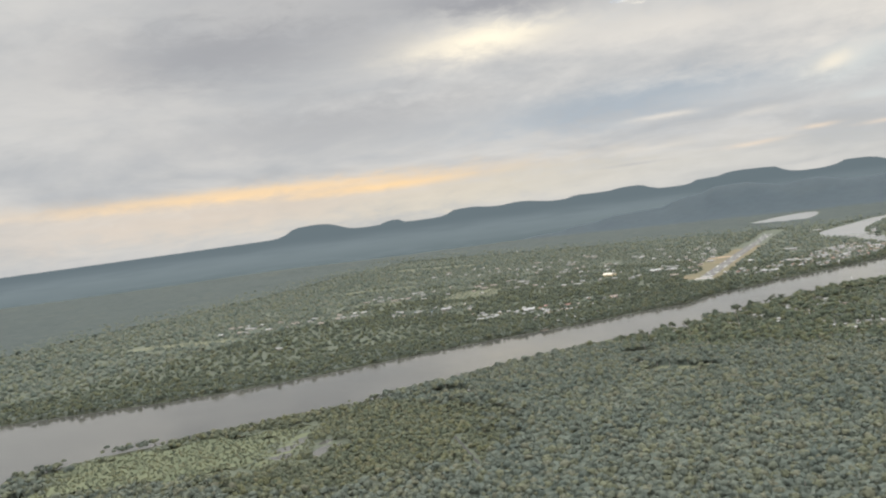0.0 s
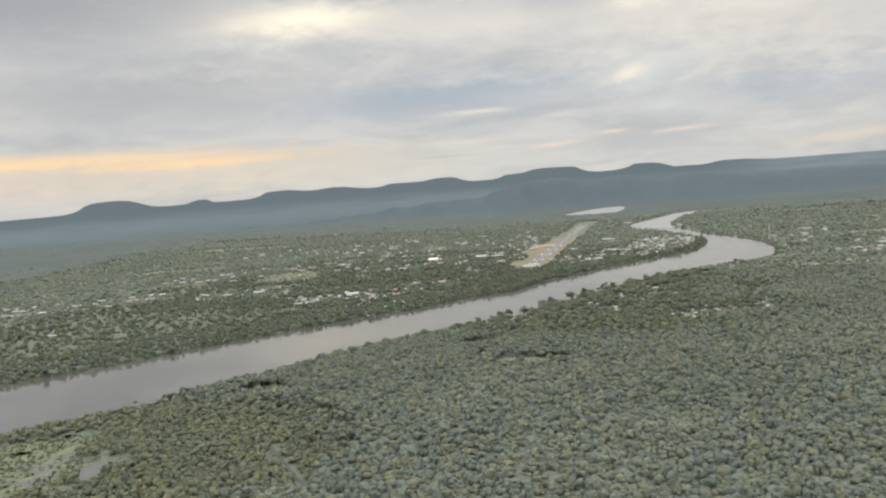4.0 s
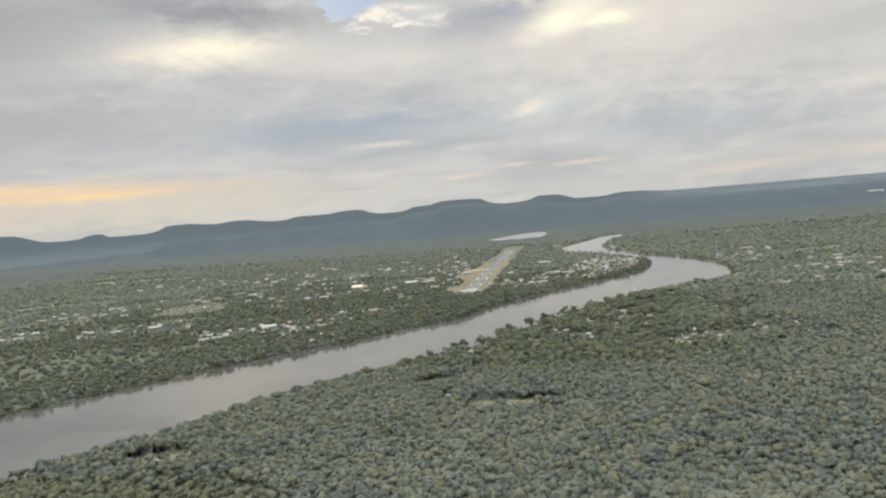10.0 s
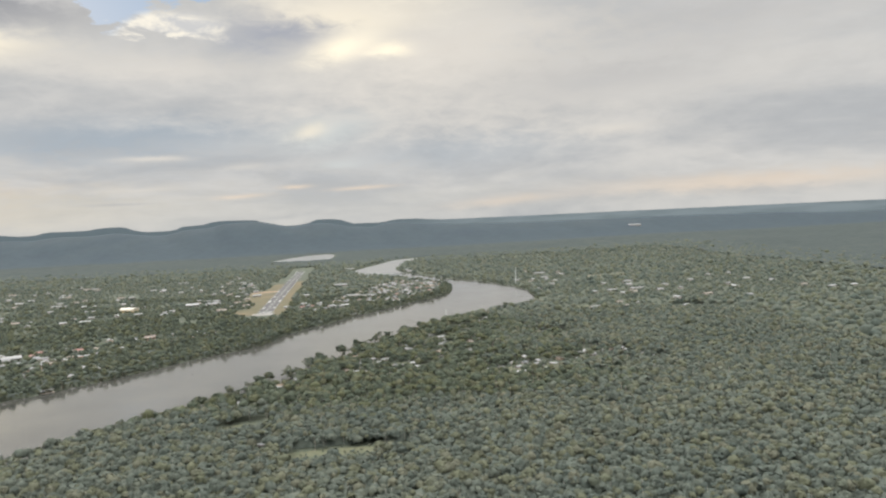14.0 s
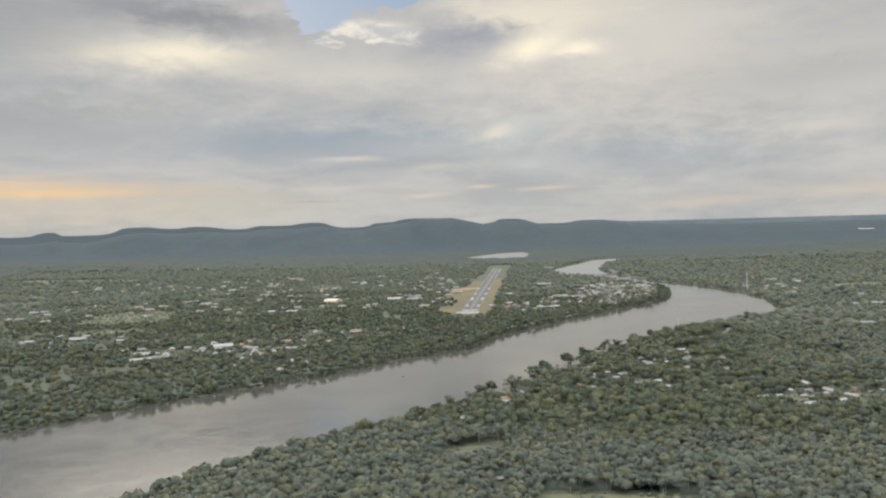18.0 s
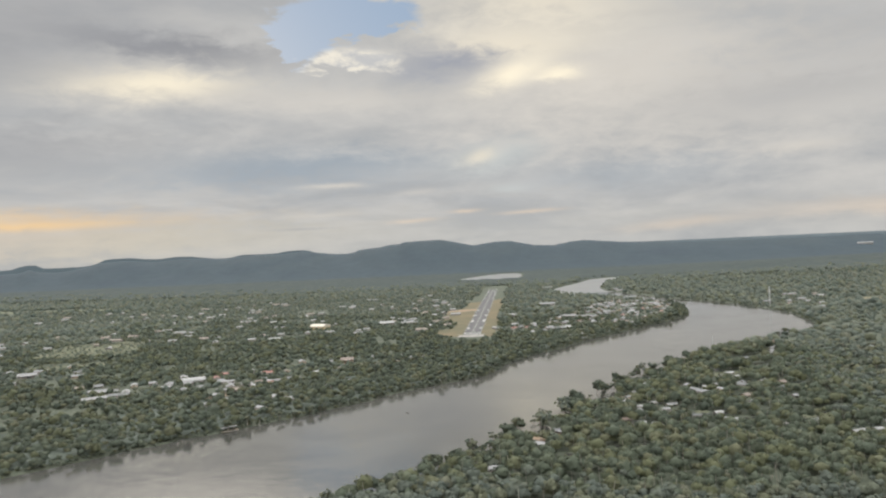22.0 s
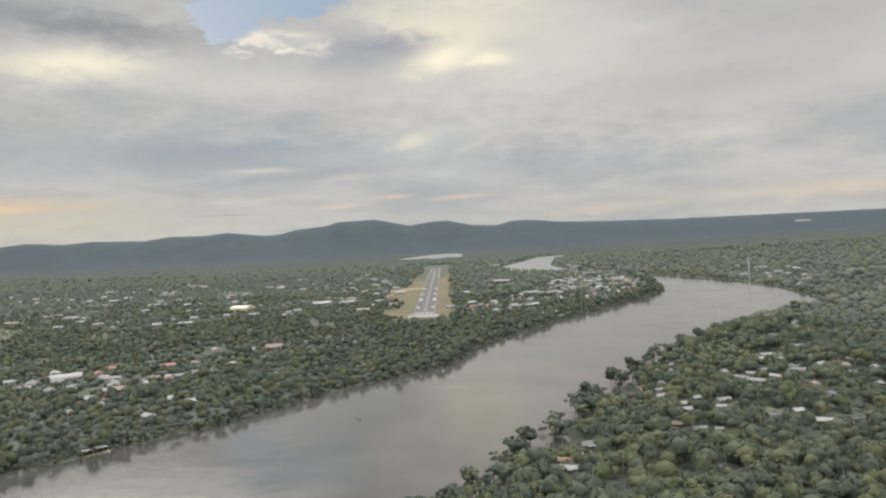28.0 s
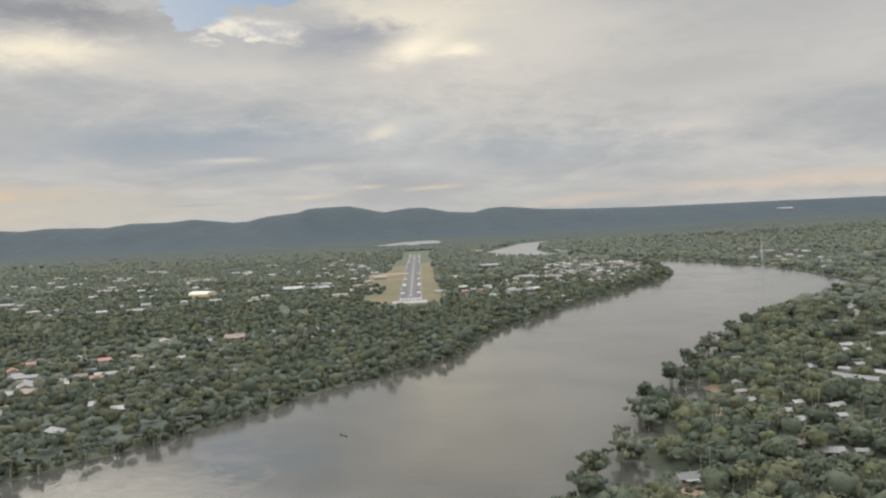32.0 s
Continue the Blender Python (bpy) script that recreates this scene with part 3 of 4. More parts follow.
    ob = new(name, mesh_of(name, np.stack([x.ravel(), y.ravel(), h + z], 1), q, mat, True))
    return tagged(ob, label, "field", kind="structure")


for row in OPEN[1:]:
    marsh = row[0] == -320
    patch("field", *row, MARSH if marsh else GRASS, "pale green marshy meadow by the river" if marsh else "open grass clearing among the trees")

for px, py, a, b, turn in ((167, -695, 7, 5, 0.3), (112, -715, 6, 4, 0.1), (148, -696, 5, 4, 0.6), (262, -622, 11, 4, 0.1), (286, -596, 9, 6, 0.7),
                           (304, -472, 7, 9, 0.2), (347, -384, 10, 5, 0.1), (246, -603, 6, 4, 0.4), (224, -660, 5, 4, 0.0), (402, -560, 9, 5, 0.3), (324, -610, 12, 5, 0.3), (380, -662, 10, 6, 0.1), (410, -670, 13, 5, 0.0), (450, -662, 8, 4, 0.2)):
    patch("flood_pool", px, py, a, b, turn, WATER, "still floodwater lying between the trees", 0.14, 12)
# pools and clearings with trees before them kept low to fit the camera's view
VIEW_SPOTS = [(167, -695, 7), (112, -715, 6), (148, -696, 5), (262, -622, 11), (286, -596, 9), (304, -472, 9), (347, -384, 10), (246, -603, 6), (224, -660, 5), (402, -560, 9),
           (134, -930, 14), (172, -932, 14), (-132, -1060, 15), (-112, -1066, 13), (154, -528, 15), (114, -588, 12), (92, -640, 14), (192, -432, 18), (232, -378, 14)]

# ---- drain through the southern forest, its tree shade painted as a black strip ----
DITCH = (58.0, -1322.0, -22.0, -1236.0)
_a, _b = Vector(DITCH[:2]), Vector(DITCH[2:])
drain = new("drain", mesh_of("drain", [(-(_b - _a).length / 2, -1.6, 0), ((_b - _a).length / 2, -1.6, 0), ((_b - _a).length / 2, 1.6, 0), (-(_b - _a).length / 2, 1.6, 0)], [(0, 1, 2, 3)], DRAIN_SHADE))
drain.matrix_basis = pose(*((_a + _b) / 2), 1.75, 0, 0, math.degrees(math.atan2(_b.y - _a.y, _b.x - _a.x)))
tagged(drain, "straight narrow drain through forest, tree shade painted black", "ditch", kind="structure")

# ---- runway ----
GZ = 1.72
strip = new("runway_strip", mesh_of("runway_strip", [(*p, GZ) for p in STRIP], [tuple(range(len(STRIP)))], DRY))
tagged(strip, "dry yellow-green grass strip along the runway", "grass strip", kind="structure")
runway = tagged(new("runway"), "long dark asphalt runway with white markings", "runway", kind="structure")


def slab(name, x0, y0, x1, y1, z, thick, mat, parent, label=""):
    return part(name, box(x1 - x0, y1 - y0, thick, (x0 + x1) / 2, (y0 + y1) / 2, z), mat, parent, label)


slab("pavement", -15, 8, 15, 1362, GZ, 0.06, ASPHALT, runway, "worn dark asphalt")
slab("turning_pad", -21, -22, 21, 8, GZ, 0.05, CONCRETE, runway, "pale concrete end pad")
slab("far_pad", -19, 1362, 19, 1386, GZ, 0.05, CONCRETE, runway, "pale concrete end pad")
MZ = GZ + 0.064
for k in range(8):
    x = -12.6 + k * 3.25 + (1.2 if k > 3 else 0)
    slab("threshold_bar", x, 14, x + 1.9, 40, MZ, 0.006, PAINT, runway)
for side in (-1, 1):
    slab("edge_line", side * 14.2 - 0.25, 12, side * 14.2 + 0.25, 1356, MZ, 0.006, PAINT, runway)
    for y, long in ((95, 22), (210, 42), (330, 22), (450, 22), (820, 22), (940, 22), (1060, 42), (1180, 22), (1290, 22)):
        slab("touchdown_mark", side * 11 - 2.6, y, side * 11 + 2.6, y + long, MZ + 0.008, 0.006, PAINT, runway)
for k in range(26):
    slab("centre_dash", -0.6, 62 + k * 49, 0.6, 62 + k * 49 + 28, MZ, 0.006, PAINT, runway)
apron = new("apron", mesh_of("apron", [(-84, 468, GZ + 0.05), (-42, 500, GZ + 0.05), (-16, 500, GZ + 0.05), (-16, 478, GZ + 0.05), (-46, 462, GZ + 0.05), (-76, 440, GZ + 0.05)],
                             [tuple(range(6))], CLAY))
tagged(apron, "bare earth apron beside the runway", "apron", kind="structure")


# ---- houses ----
def gable(l, w, rise, z, over=0.5, thick=0.12):
    """A double-pitched sheet roof with a real thickness, ridge along x."""
    bm = bmesh.new()
    a, b = l / 2 + over, w / 2 + over
    drop = over * rise / (w / 2)
    rings = []
    for x in (-a, a):
        rings.append([bm.verts.new((x, y, h)) for y, h in ((-b, z - drop), (0, z + rise), (b, z - drop), (b, z - drop - thick), (0, z + rise - thick), (-b, z - drop - thick))])
    p, q = rings
    for i in range(6):
        j = (i + 1) % 6
        bm.faces.new((p[i], q[i], q[j], p[j]))
    bm.faces.new((p[0], p[1], p[4], p[5]))
    bm.faces.new((p[1], p[2], p[3], p[4]))
    bm.faces.new((q[5], q[4], q[1], q[0]))
    bm.faces.new((q[4], q[3], q[2], q[1]))
    bmesh.ops.recalc_face_normals(bm, faces=bm.faces[:])
    return bm


def body(l, w, h, rise):
    """Walls with their gable ends, closed."""
    bm = bmesh.new()
    rows = []
    for x in (-l / 2, l / 2):
        rows.append([bm.verts.new((x, y, z)) for y, z in ((-w / 2, -0.6), (w / 2, -0.6), (w / 2, h), (0, h + rise - 0.13), (-w / 2, h))])
    p, q = rows
    for i in range(5):
        j = (i + 1) % 5
        bm.faces.new((p[i], q[i], q[j], p[j]))
    bm.faces.new(p[::-1])
    bm.faces.new(q)
    bmesh.ops.recalc_face_normals(bm, faces=bm.faces[:])
    return bm


def make_house(l, w, h, rise, roof, wall, label, porch=False, category="house"):
    e = tagged(new("house"), label, category, "houses of the river town")
    part("wall", body(l, w, h, rise), wall, e)
    part("roof", gable(l, w, rise, h), roof, e)
    part("ridge_cap", box(l + 1.0, 0.5, 0.1, 0, 0, h + rise - 0.02), roof, e)
    part("door", box(1.0, 0.08, 2.0, l * 0.1, -w / 2 - 0.03, 0.1), DARK, e)
    for k in range(2 if l < 16 else 4):
        part("window", box(1.3, 0.08, 1.1, -l / 2 + 1.6 + k * 3.4 if k < 1 else l / 2 - 1.6 - (k - 1) * 3.4, -w / 2 - 0.03, 1.0), DARK, e)
    if porch:
        part("porch_roof", box(l * 0.6, 2.6, 0.1, 0, -w / 2 - 1.7, h - 0.35), roof, e)
        for x in (-l * 0.27, l * 0.27):
            part("porch_post", box(0.14, 0.14, h - 0.3, x, -w / 2 - 2.8, -0.05), TIMBER, e)
    return e


def make_hall(l, w, h, roof, wall, label):
    """A hall under a rounded sheet roof."""
    e = tagged(new("hall"), label, "hall", "large roofs of the town")
    part("wall", box(l, w, h + 0.6, 0, 0, -0.6), wall, e)
    bm = bmesh.new()
    n = 10
    for x in (-l / 2 - 1, l / 2 + 1):
        ring = [bm.verts.new((x, -math.cos(math.pi * k / n) * (w / 2 + 1), h + math.sin(math.pi * k / n) * w * 0.22 - 0.05)) for k in range(n + 1)]
        bm.faces.new(ring)
    bm.verts.ensure_lookup_table()
    for k in range(n):
        bm.faces.new((bm.verts[k], bm.verts[k + 1], bm.verts[n + 2 + k], bm.verts[n + 1 + k]))
    bm.faces.new((bm.verts[0], bm.verts[n + 1], bm.verts[2 * n + 1], bm.verts[n]))
    bmesh.ops.recalc_face_normals(bm, faces=bm.faces[:])
    part("roof", bm, roof, e, smooth=False)
    for x in (-l / 2 + 4, l / 2 - 4):
        part("door", box(3.0, 0.1, 3.0, x, -w / 2 - 0.04, 0), DARK, e)
    return e


KINDS = [make_house(*row) for row in (
    (10, 7, 2.9, 1.5, ZINC, WALL, "small house with a grey zinc roof among trees", True),
    (14, 8, 3.0, 1.6, ZINC, TIMBER, "timber house with a weathered zinc roof", False),
    (9, 6.5, 2.8, 1.4, WHITE, WALL, "small plastered house with a white sheet roof", False),
    (18, 9, 3.3, 1.8, WHITE, WALL, "long plastered house with a white sheet roof", True),
    (11, 7.5, 3.0, 1.5, RUST, TIMBER, "timber house with a rusty brown roof", True),
    (26, 10, 3.6, 1.8, ZINC, WALL, "long low building with a grey zinc roof", False),
    (12, 8, 3.0, 1.6, RED, WALL, "plastered house with a faded red roof", False),
    (8, 6, 2.7, 1.2, BLUE, WALL, "small house with a blue sheet roof", False))]
HALLS = [make_hall(40, 24, 6.0, WHITE, WALL, "large hall with a pale rounded roof"),
         make_hall(36, 26, 6.0, CREAM, OCHRE, "large hall with a cream rounded roof and ochre walls")]
TAKEN = []


def place(kind, x, y, deg, size=1.0):
    z, d = on_land(np.array([float(x)]), np.array([float(y)]))
    reach = 0.55 * size * max(12, kind.children[0].dimensions[0])
    TAKEN.append((x, y, reach))
    ob = copy_thing(kind, pose(x, y, float(z[0]) + 0.35, 0, 0, deg))
    ob.scale = (size, size, size)
    return ob


# districts: middle, half sizes, turn, how many houses, bearing of the streets, weights of the kinds
DISTRICTS = [
    ((285, 310), (95, 245), -0.42, 110, 60, (5, 4, 2, 1, 4, 3, 1, 0)),
    ((-330, -395), (110, 55), 0.45, 26, 28, (3, 2, 2, 2, 2, 3, 1, 0)),
    ((-610, -310), (110, 70), 0.4, 18, 20, (2, 2, 3, 2, 0, 2, 0, 1)),
    ((330, -480), (110, 60), 0.75, 18, 40, (3, 3, 3, 1, 1, 1, 0, 0)),
    ((420, -300), (90, 60), 0.7, 16, 40, (3, 2, 3, 2, 0, 1, 1, 0)),
    ((410, -655), (110, 40), 0.2, 32, 20, (2, 1, 5, 3, 1, 0, 0, 0)),
    ((650, -250), (110, 60), 0.1, 10, 10, (1, 1, 2, 3, 1, 3, 0, 0)),
    ((-150, -280), (120, 60), 0.4, 10, 30, (3, 2, 2, 1, 2, 0, 1, 0)),
    ((110, 60), (60, 60), 0.7, 12, 40, (2, 2, 2, 2, 1, 1, 1, 0)),
]
FAR_DISTRICTS = [
    ((-330, 230), (260, 210), 0.2, 54), ((-430, 700), (400, 280), 0.1, 72), ((-125, 480), (80, 260), 0.0, 34), ((-800, 60), (260, 140), 0.3, 46),
    ((-1000, -400), (220, 90), 0.45, 40), ((880, 0), (280, 210), 0.2, 50), ((660, 420), (60, 160), -0.3, 22), ((-900, 620), (240, 160), 0.1, 26), ((250, 1050), (60, 160), 0.5, 14)]
SOUTH_SIDE = [  # kind, x, y, bearing, size: the southern bank
    (5, 284, -408, 4, 0.8), (3, 298, -425, 10, 0.8), (5, 342, -395, 8, 0.9), (2, 214, -447, 0, 0.9), (3, 206, -470, 5, 0.7), (0, 186, -514, 75, 0.9),
    (1, 179, -533, 10, 0.8), (3, 175, -551, 5, 0.75), (3, 184, -574, 2, 0.75), (0, 181, -590, 0, 1.0), (2, 196, -562, 12, 1.0), (3, 210, -570, 20, 0.8),
    (2, 202, -588, 0, 1.0), (4, 164, -622, -10, 1.0), (3, 172, -634, -12, 0.9), (2, 184, -636, -12, 0.8)]
SOUTH_REST = [
    (5, 224, -614, -4, 0.8), (2, 240, -608, 20, 1.2), (3, 244, -630, -25, 0.9), (0, 108, -655, 8, 1.25), (0, 91, -692, -15, 1.2), (4, 277, -323, 0, 1.2),
    (2, 271, -486, 15, 1.0), (0, 296, -478, 70, 1.0), (6, 413, -210, 10, 1.1), (0, 94, -897, 10, 0.8), (1, 326, -770, 0, 1.0), (2, 316, -734, 0, 1.0),
    (2, 323, -566, 10, 1.1), (0, 59, -750, 15, 1.2), (2, -100, -1052, 20, 0.9), (3, -122, -1068, 5, 0.6), (5, 690, -300, 5, 1.2), (5, 605, -288, 5, 0.9)]
NORTH_SIDE = [
    (0, -250, -443, 8, 1.3), (1, -249, -472, 10, 1.3), (0, -228, -496, 12, 1.3), (2, -238, -516, 6, 1.2), (4, -236, -438, 4, 1.3), (5, -268, -385, 8, 0.9),
    (5, -238, -404, 6, 0.8), (3, -222, -410, 15, 0.7), (6, -211, -400, 6, 1.0), (5, -214, -440, 8, 0.75), (5, -199, -428, 12, 0.8), (3, -213, -384, 5, 0.7),
    (1, -200, -388, 8, 1.1), (0, -194, -372, 12, 1.0), (0, -184, -376, 25, 1.0), (1, -134, -433, 10, 1.0)]
NORTH_REST = [
    ("hall0", -310, -378, 25, 0.62), ("hall1", -303, 185, -20, 0.86), (0, -119, -406, 15, 1.1), (2, -157, -497, 10, 1.2), (1, -171, -540, -35, 1.1), (0, -173, -485, 10, 1.3),
    (5, -57, -246, 8, 1.1), (4, -152, -251, 10, 1.5), (3, -178, 218, 10, 1.5), (5, -142, 252, 8, 1.0), (5, 146, 520, -5, 1.3), (2, 178, -50, 40, 0.9),
    (0, 160, -64, 40, 0.8), (3, 66, 300, 0, 1.0), (2, 72, 112, 5, 1.3), (5, 145, 35, 10, 0.9), (3, -577, -296, 20, 1.3), (5, -745, -729, 5, 0.9)]
for row in SOUTH_SIDE + SOUTH_REST + NORTH_SIDE + NORTH_REST:
    kind, x, y, deg, size = row
    size *= 0.66 if x > 50 and y < -200 else 0.85 if y < -300 and kind != "hall0" else 1.0
    place(HALLS[int(kind[4])] if isinstance(kind, str) else KINDS[kind], x, y, deg, size)

TAKEN.append((-305, 160, 34.0))


def lots(px, py, a, b, turn, count, rows=0.0):
    """Plots for houses in a district, apart from each other, the water and the runway."""
    made = 0
    for _ in range(count * 12):
        u, v = rng.uniform(-a, a), rng.uniform(-b, b)
        if rows:
            v = round(v / rows) * rows + rng.normal(0, 5)
        x, y = px + u * math.cos(turn) - v * math.sin(turn), py + u * math.sin(turn) + v * math.cos(turn)
        if float(on_land(np.array([x]), np.array([y]))[1][0]) < 14 or in_open(np.array([x]), np.array([y]), 4, OPEN[:1])[0]:
            continue
        if any((x - tx) ** 2 + (y - ty) ** 2 < (6 + r) ** 2 for tx, ty, r in TAKEN):
            continue
        yield x, y
        made += 1
        if made == count:
            return


for (px, py), (a, b), turn, count, street, weights in DISTRICTS:
    share = np.array(weights, float) / sum(weights)
    for x, y in lots(px, py, a, b, turn, count):
        place(KINDS[rng.choice(8, p=share)], x, y, street + rng.choice((0, 90, 0)) + rng.uniform(-9, 9), rng.uniform(0.8, 1.15) * (0.7 if px > 300 and py < -200 else 0.9))
for ob in KINDS + HALLS:
    for o in (*ob.children_recursive, ob):
        bpy.data.objects.remove(o)

# houses too far off to tell apart: walls, eaves and roofs in one sheet
verts, faces, slots = [], [], []
for (px, py), (a, b), turn, count in FAR_DISTRICTS:
    for x, y in lots(px, py, a, b, turn, int(count * 0.55), 62.0):
        TAKEN.append((x, y, 9.0))
        l, wd, h, deg = rng.uniform(8, 22), rng.uniform(6, 10), rng.uniform(3.0, 4.2), rng.choice((10, 100, 15, 5)) + rng.uniform(-8, 8)
        m, at, z0 = pose(x, y, float(on_land(np.array([x]), np.array([y]))[0][0]), 0, 0, deg), len(verts), -0.3
        for sx in (-l / 2, l / 2):
            verts += [m @ Vector((sx, py_, pz)) for py_, pz in ((-wd / 2, z0), (wd / 2, z0), (wd / 2, h), (0, h + 1.5), (-wd / 2, h))]
        faces += [tuple(at + k for k in f) for f in ((0, 5, 9, 4), (1, 2, 7, 6), (0, 4, 3, 2, 1), (5, 6, 7, 8, 9))]
        slots += [0] * 4
        at, roof_slot = len(verts), int(rng.choice((1, 1, 1, 2, 3)))
        for sx in (-l / 2 - 0.5, l / 2 + 0.5):
            verts += [m @ Vector((sx, py_, pz)) for py_, pz in ((-wd / 2 - 0.6, h - 0.25), (0, h + 1.65), (wd / 2 + 0.6, h - 0.25))]
        faces += [tuple(at + k for k in f) for f in ((0, 3, 4, 1), (1, 4, 5, 2), (0, 1, 2), (3, 5, 4))]
        slots += [roof_slot] * 4
me = mesh_of("far_houses", verts, faces, WALL)
for mat in (ZINC, WHITE, RUST):
    me.materials.append(mat)
me.polygons.foreach_set("material_index", np.array(slots, dtype=np.int32))
tagged(new("far_houses", me), "far scattered houses with pale sheet roofs", "houses", kind="stuff")

# bare earth round some houses, a lane in the town
for row in ((325, -572, 9, 3, 0.3), (334, -604, 6, 3, 0.1), (373, -668, 9, 4, 0.2), (389, -680, 8, 3, 0.5), (412, -672, 10, 4, 0.1), (433, -680, 7, 3, 0.3), (454, -672, 8, 3, 0.2),
            (250, -560, 6, 3, 0.4), (284, -640, 7, 3, 0.2)):
    tagged(patch("sand_patch", *row, SAND, "small patch of bare white sand among trees", 0.14, 10), category="bare ground")
for row in ((178, -522, 8, 16, 0.2), (157, -570, 5, 12, 0.1), (100, -668, 12, 10, 0.3), (-246, -456, 22, 12, 0.3), (-203, -552, 3, 34, -0.3), (-228, -425, 26, 4, 0.3),
            (240, 240, 3, 130, -0.42), (290, 330, 70, 3, 0.5), (-155, -262, 16, 5, 0.1), (842, 392, 60, 8, 0.1), (-28, 430, 26, 60, 0.1), (-700, -350, 120, 4, 0.35)):
    tagged(patch("bare_earth", *row, CLAY, "trodden bare orange earth between houses", 0.1, 12), category="bare ground")

# ---- landing stage on the northern bank ----
def landing(x, y, deg):
    e = tagged(new("landing_stage"), "floating timber landing with white sheet roofs at the bank", "jetty")
    e.matrix_basis = pose(x, y, 0.0, 0, 0, deg)
    part("deck", box(16, 6, 0.35, 0, 0, 0.25), TIMBER, e)
    for k in range(6):
        part("float", box(1.2, 6.4, 0.5, -7 + 2.8 * k, 0, -0.2), STEEL, e)
    for k, (dx, w) in enumerate(((-4.5, 6.5), (3.5, 7.0))):
        part("roof", box(w, 5.2, 0.15, dx, 0, 3.0 + 0.3 * k), WHITE, e)
        for sx in (-1, 1):
            for sy in (-1, 1):
                part("post", box(0.15, 0.15, 2.6 + 0.3 * k, dx + sx * (w / 2 - 0.4), sy * 2.2, 0.55), TIMBER, e)
    part("gangway", box(1.6, 14, 0.2, 6, 8.5, 0.9), TIMBER, e)
    return e


landing(-176, -612, 40)
landing(176, -92, 45)

# ---- mast by the bend ----
mast = tagged(new("radio_mast"), "tall thin lattice radio mast on the river bank", "mast")
mast.location = (572, 296, 1.4)
for k in range(3):
    a = 2.094 * k
    part("leg", box(0.4, 0.4, 38, math.cos(a) * 1.1, math.sin(a) * 1.1, 0), STEEL, mast)
for k in range(12):
    part("brace", box(2.2, 0.2, 0.2, 0, (-1) ** k * 0.5, 1.5 + 3 * k, 60 * k), STEEL, mast)
part("antenna", box(0.25, 0.25, 5, 0, 0, 37), STEEL, mast)


# ---- forests ----
def ico(sub):
    bm = bmesh.new()
    bmesh.ops.create_icosphere(bm, subdivisions=sub, radius=1.0)
    v = np.array([p.co[:] for p in bm.verts])
    f = np.array([[q.index for q in p.verts] for p in bm.faces])
    bm.free()
    return v, f


def cut(v, f, low):
    """The same ball without its unseen underside."""
    f = f[v[f][:, :, 2].mean(1) > low]
    keep = np.unique(f)
    back = np.zeros(len(v), int)
    back[keep] = np.arange(len(keep))
    return v[keep], back[f]


PLAIN = cut(*ico(1), -0.6)


def sprays_of(centres, radii, squash, count, size=(0.26, 0.48)):
    """Folded sprays of leaves set all over the upper crowns, facing outwards and askew."""
    n = len(centres) * count
    c, r, q = np.repeat(centres, count, 0), np.repeat(radii, count), np.repeat(squash, count)
    up = rng.uniform(-0.25, 1.0, n)
    a, flat_ = rng.uniform(0, 6.283, n), np.sqrt(1 - up ** 2)
    way_ = np.stack([np.cos(a) * flat_, np.sin(a) * flat_, up], 1)
    mid = c + way_ * (r * rng.uniform(0.78, 1.08, n))[:, None] * np.stack([np.ones(n), np.ones(n), q], 1)
    face = way_ + rng.normal(0, 0.38, (n, 3)) + np.array((0, 0, 0.25))
    face /= np.linalg.norm(face, axis=1)[:, None]
    u = np.cross(face, rng.normal(0, 1, (n, 3)))
    u /= np.linalg.norm(u, axis=1)[:, None] + 1e-9
    v = np.cross(face, u)
    size = (r * rng.uniform(*size, n))[:, None]
    droop = face * size * rng.uniform(0.25, 0.6, n)[:, None]
    p = np.stack([mid + u * size - droop, mid + v * size * 0.8, mid - u * size - droop, mid - v * size * 0.8], 1)
    f = np.array([(0, 1, 3), (1, 2, 3)])
    return p.reshape(-1, 3), (f[None] + (np.arange(n) * 4)[:, None, None]).reshape(-1, 3)


def crowns(centres, radii, squash, rough=0.3, shape=PLAIN):
    """Many lumpy sprays of leaves in one sheet of triangles."""
    v, f = shape
    n = len(centres)
    turn = rng.uniform(0, 6.283, n)
    c, s = np.cos(turn), np.sin(turn)
    lump = 1 + rng.normal(0, rough * 0.6, (n, len(v))).clip(-rough, rough)
    b = v[None] * lump[..., None]
    x = b[..., 0] * c[:, None] - b[..., 1] * s[:, None]
    y = b[..., 0] * s[:, None] + b[..., 1] * c[:, None]
    p = np.stack([x * radii[:, None], y * radii[:, None], b[..., 2] * (radii * squash)[:, None]], -1) + centres[:, None]
    faces = f[None] + (np.arange(n) * len(v))[:, None, None]
    return p.reshape(-1, 3), faces.reshape(-1, 3)


taken = np.array(TAKEN)


def spots(x0, x1, y0, y1, step, jitter=0.48):
    x, y = np.meshgrid(np.arange(x0, x1, step), np.arange(y0, y1, step))
    x[::2] += step / 2
    x = (x + rng.uniform(-jitter, jitter, x.shape) * step).ravel()
    y = (y + rng.uniform(-jitter, jitter, y.shape) * step).ravel()
    return x, y


def free(x, y, low=3.0, room=0.72):
    """Keeps off water, clearings, houses and the runway."""
    z, d = on_land(x, y)
    ok = (d > low) & ~in_open(x, y, 2.0) & ~in_ditch(x, y, 4.2) & ~inside(x, y, np.array(STRIP, float))
    for tx, ty, r in taken:
        wide_ = 1.15 if tx > 220 and ty < -430 else room
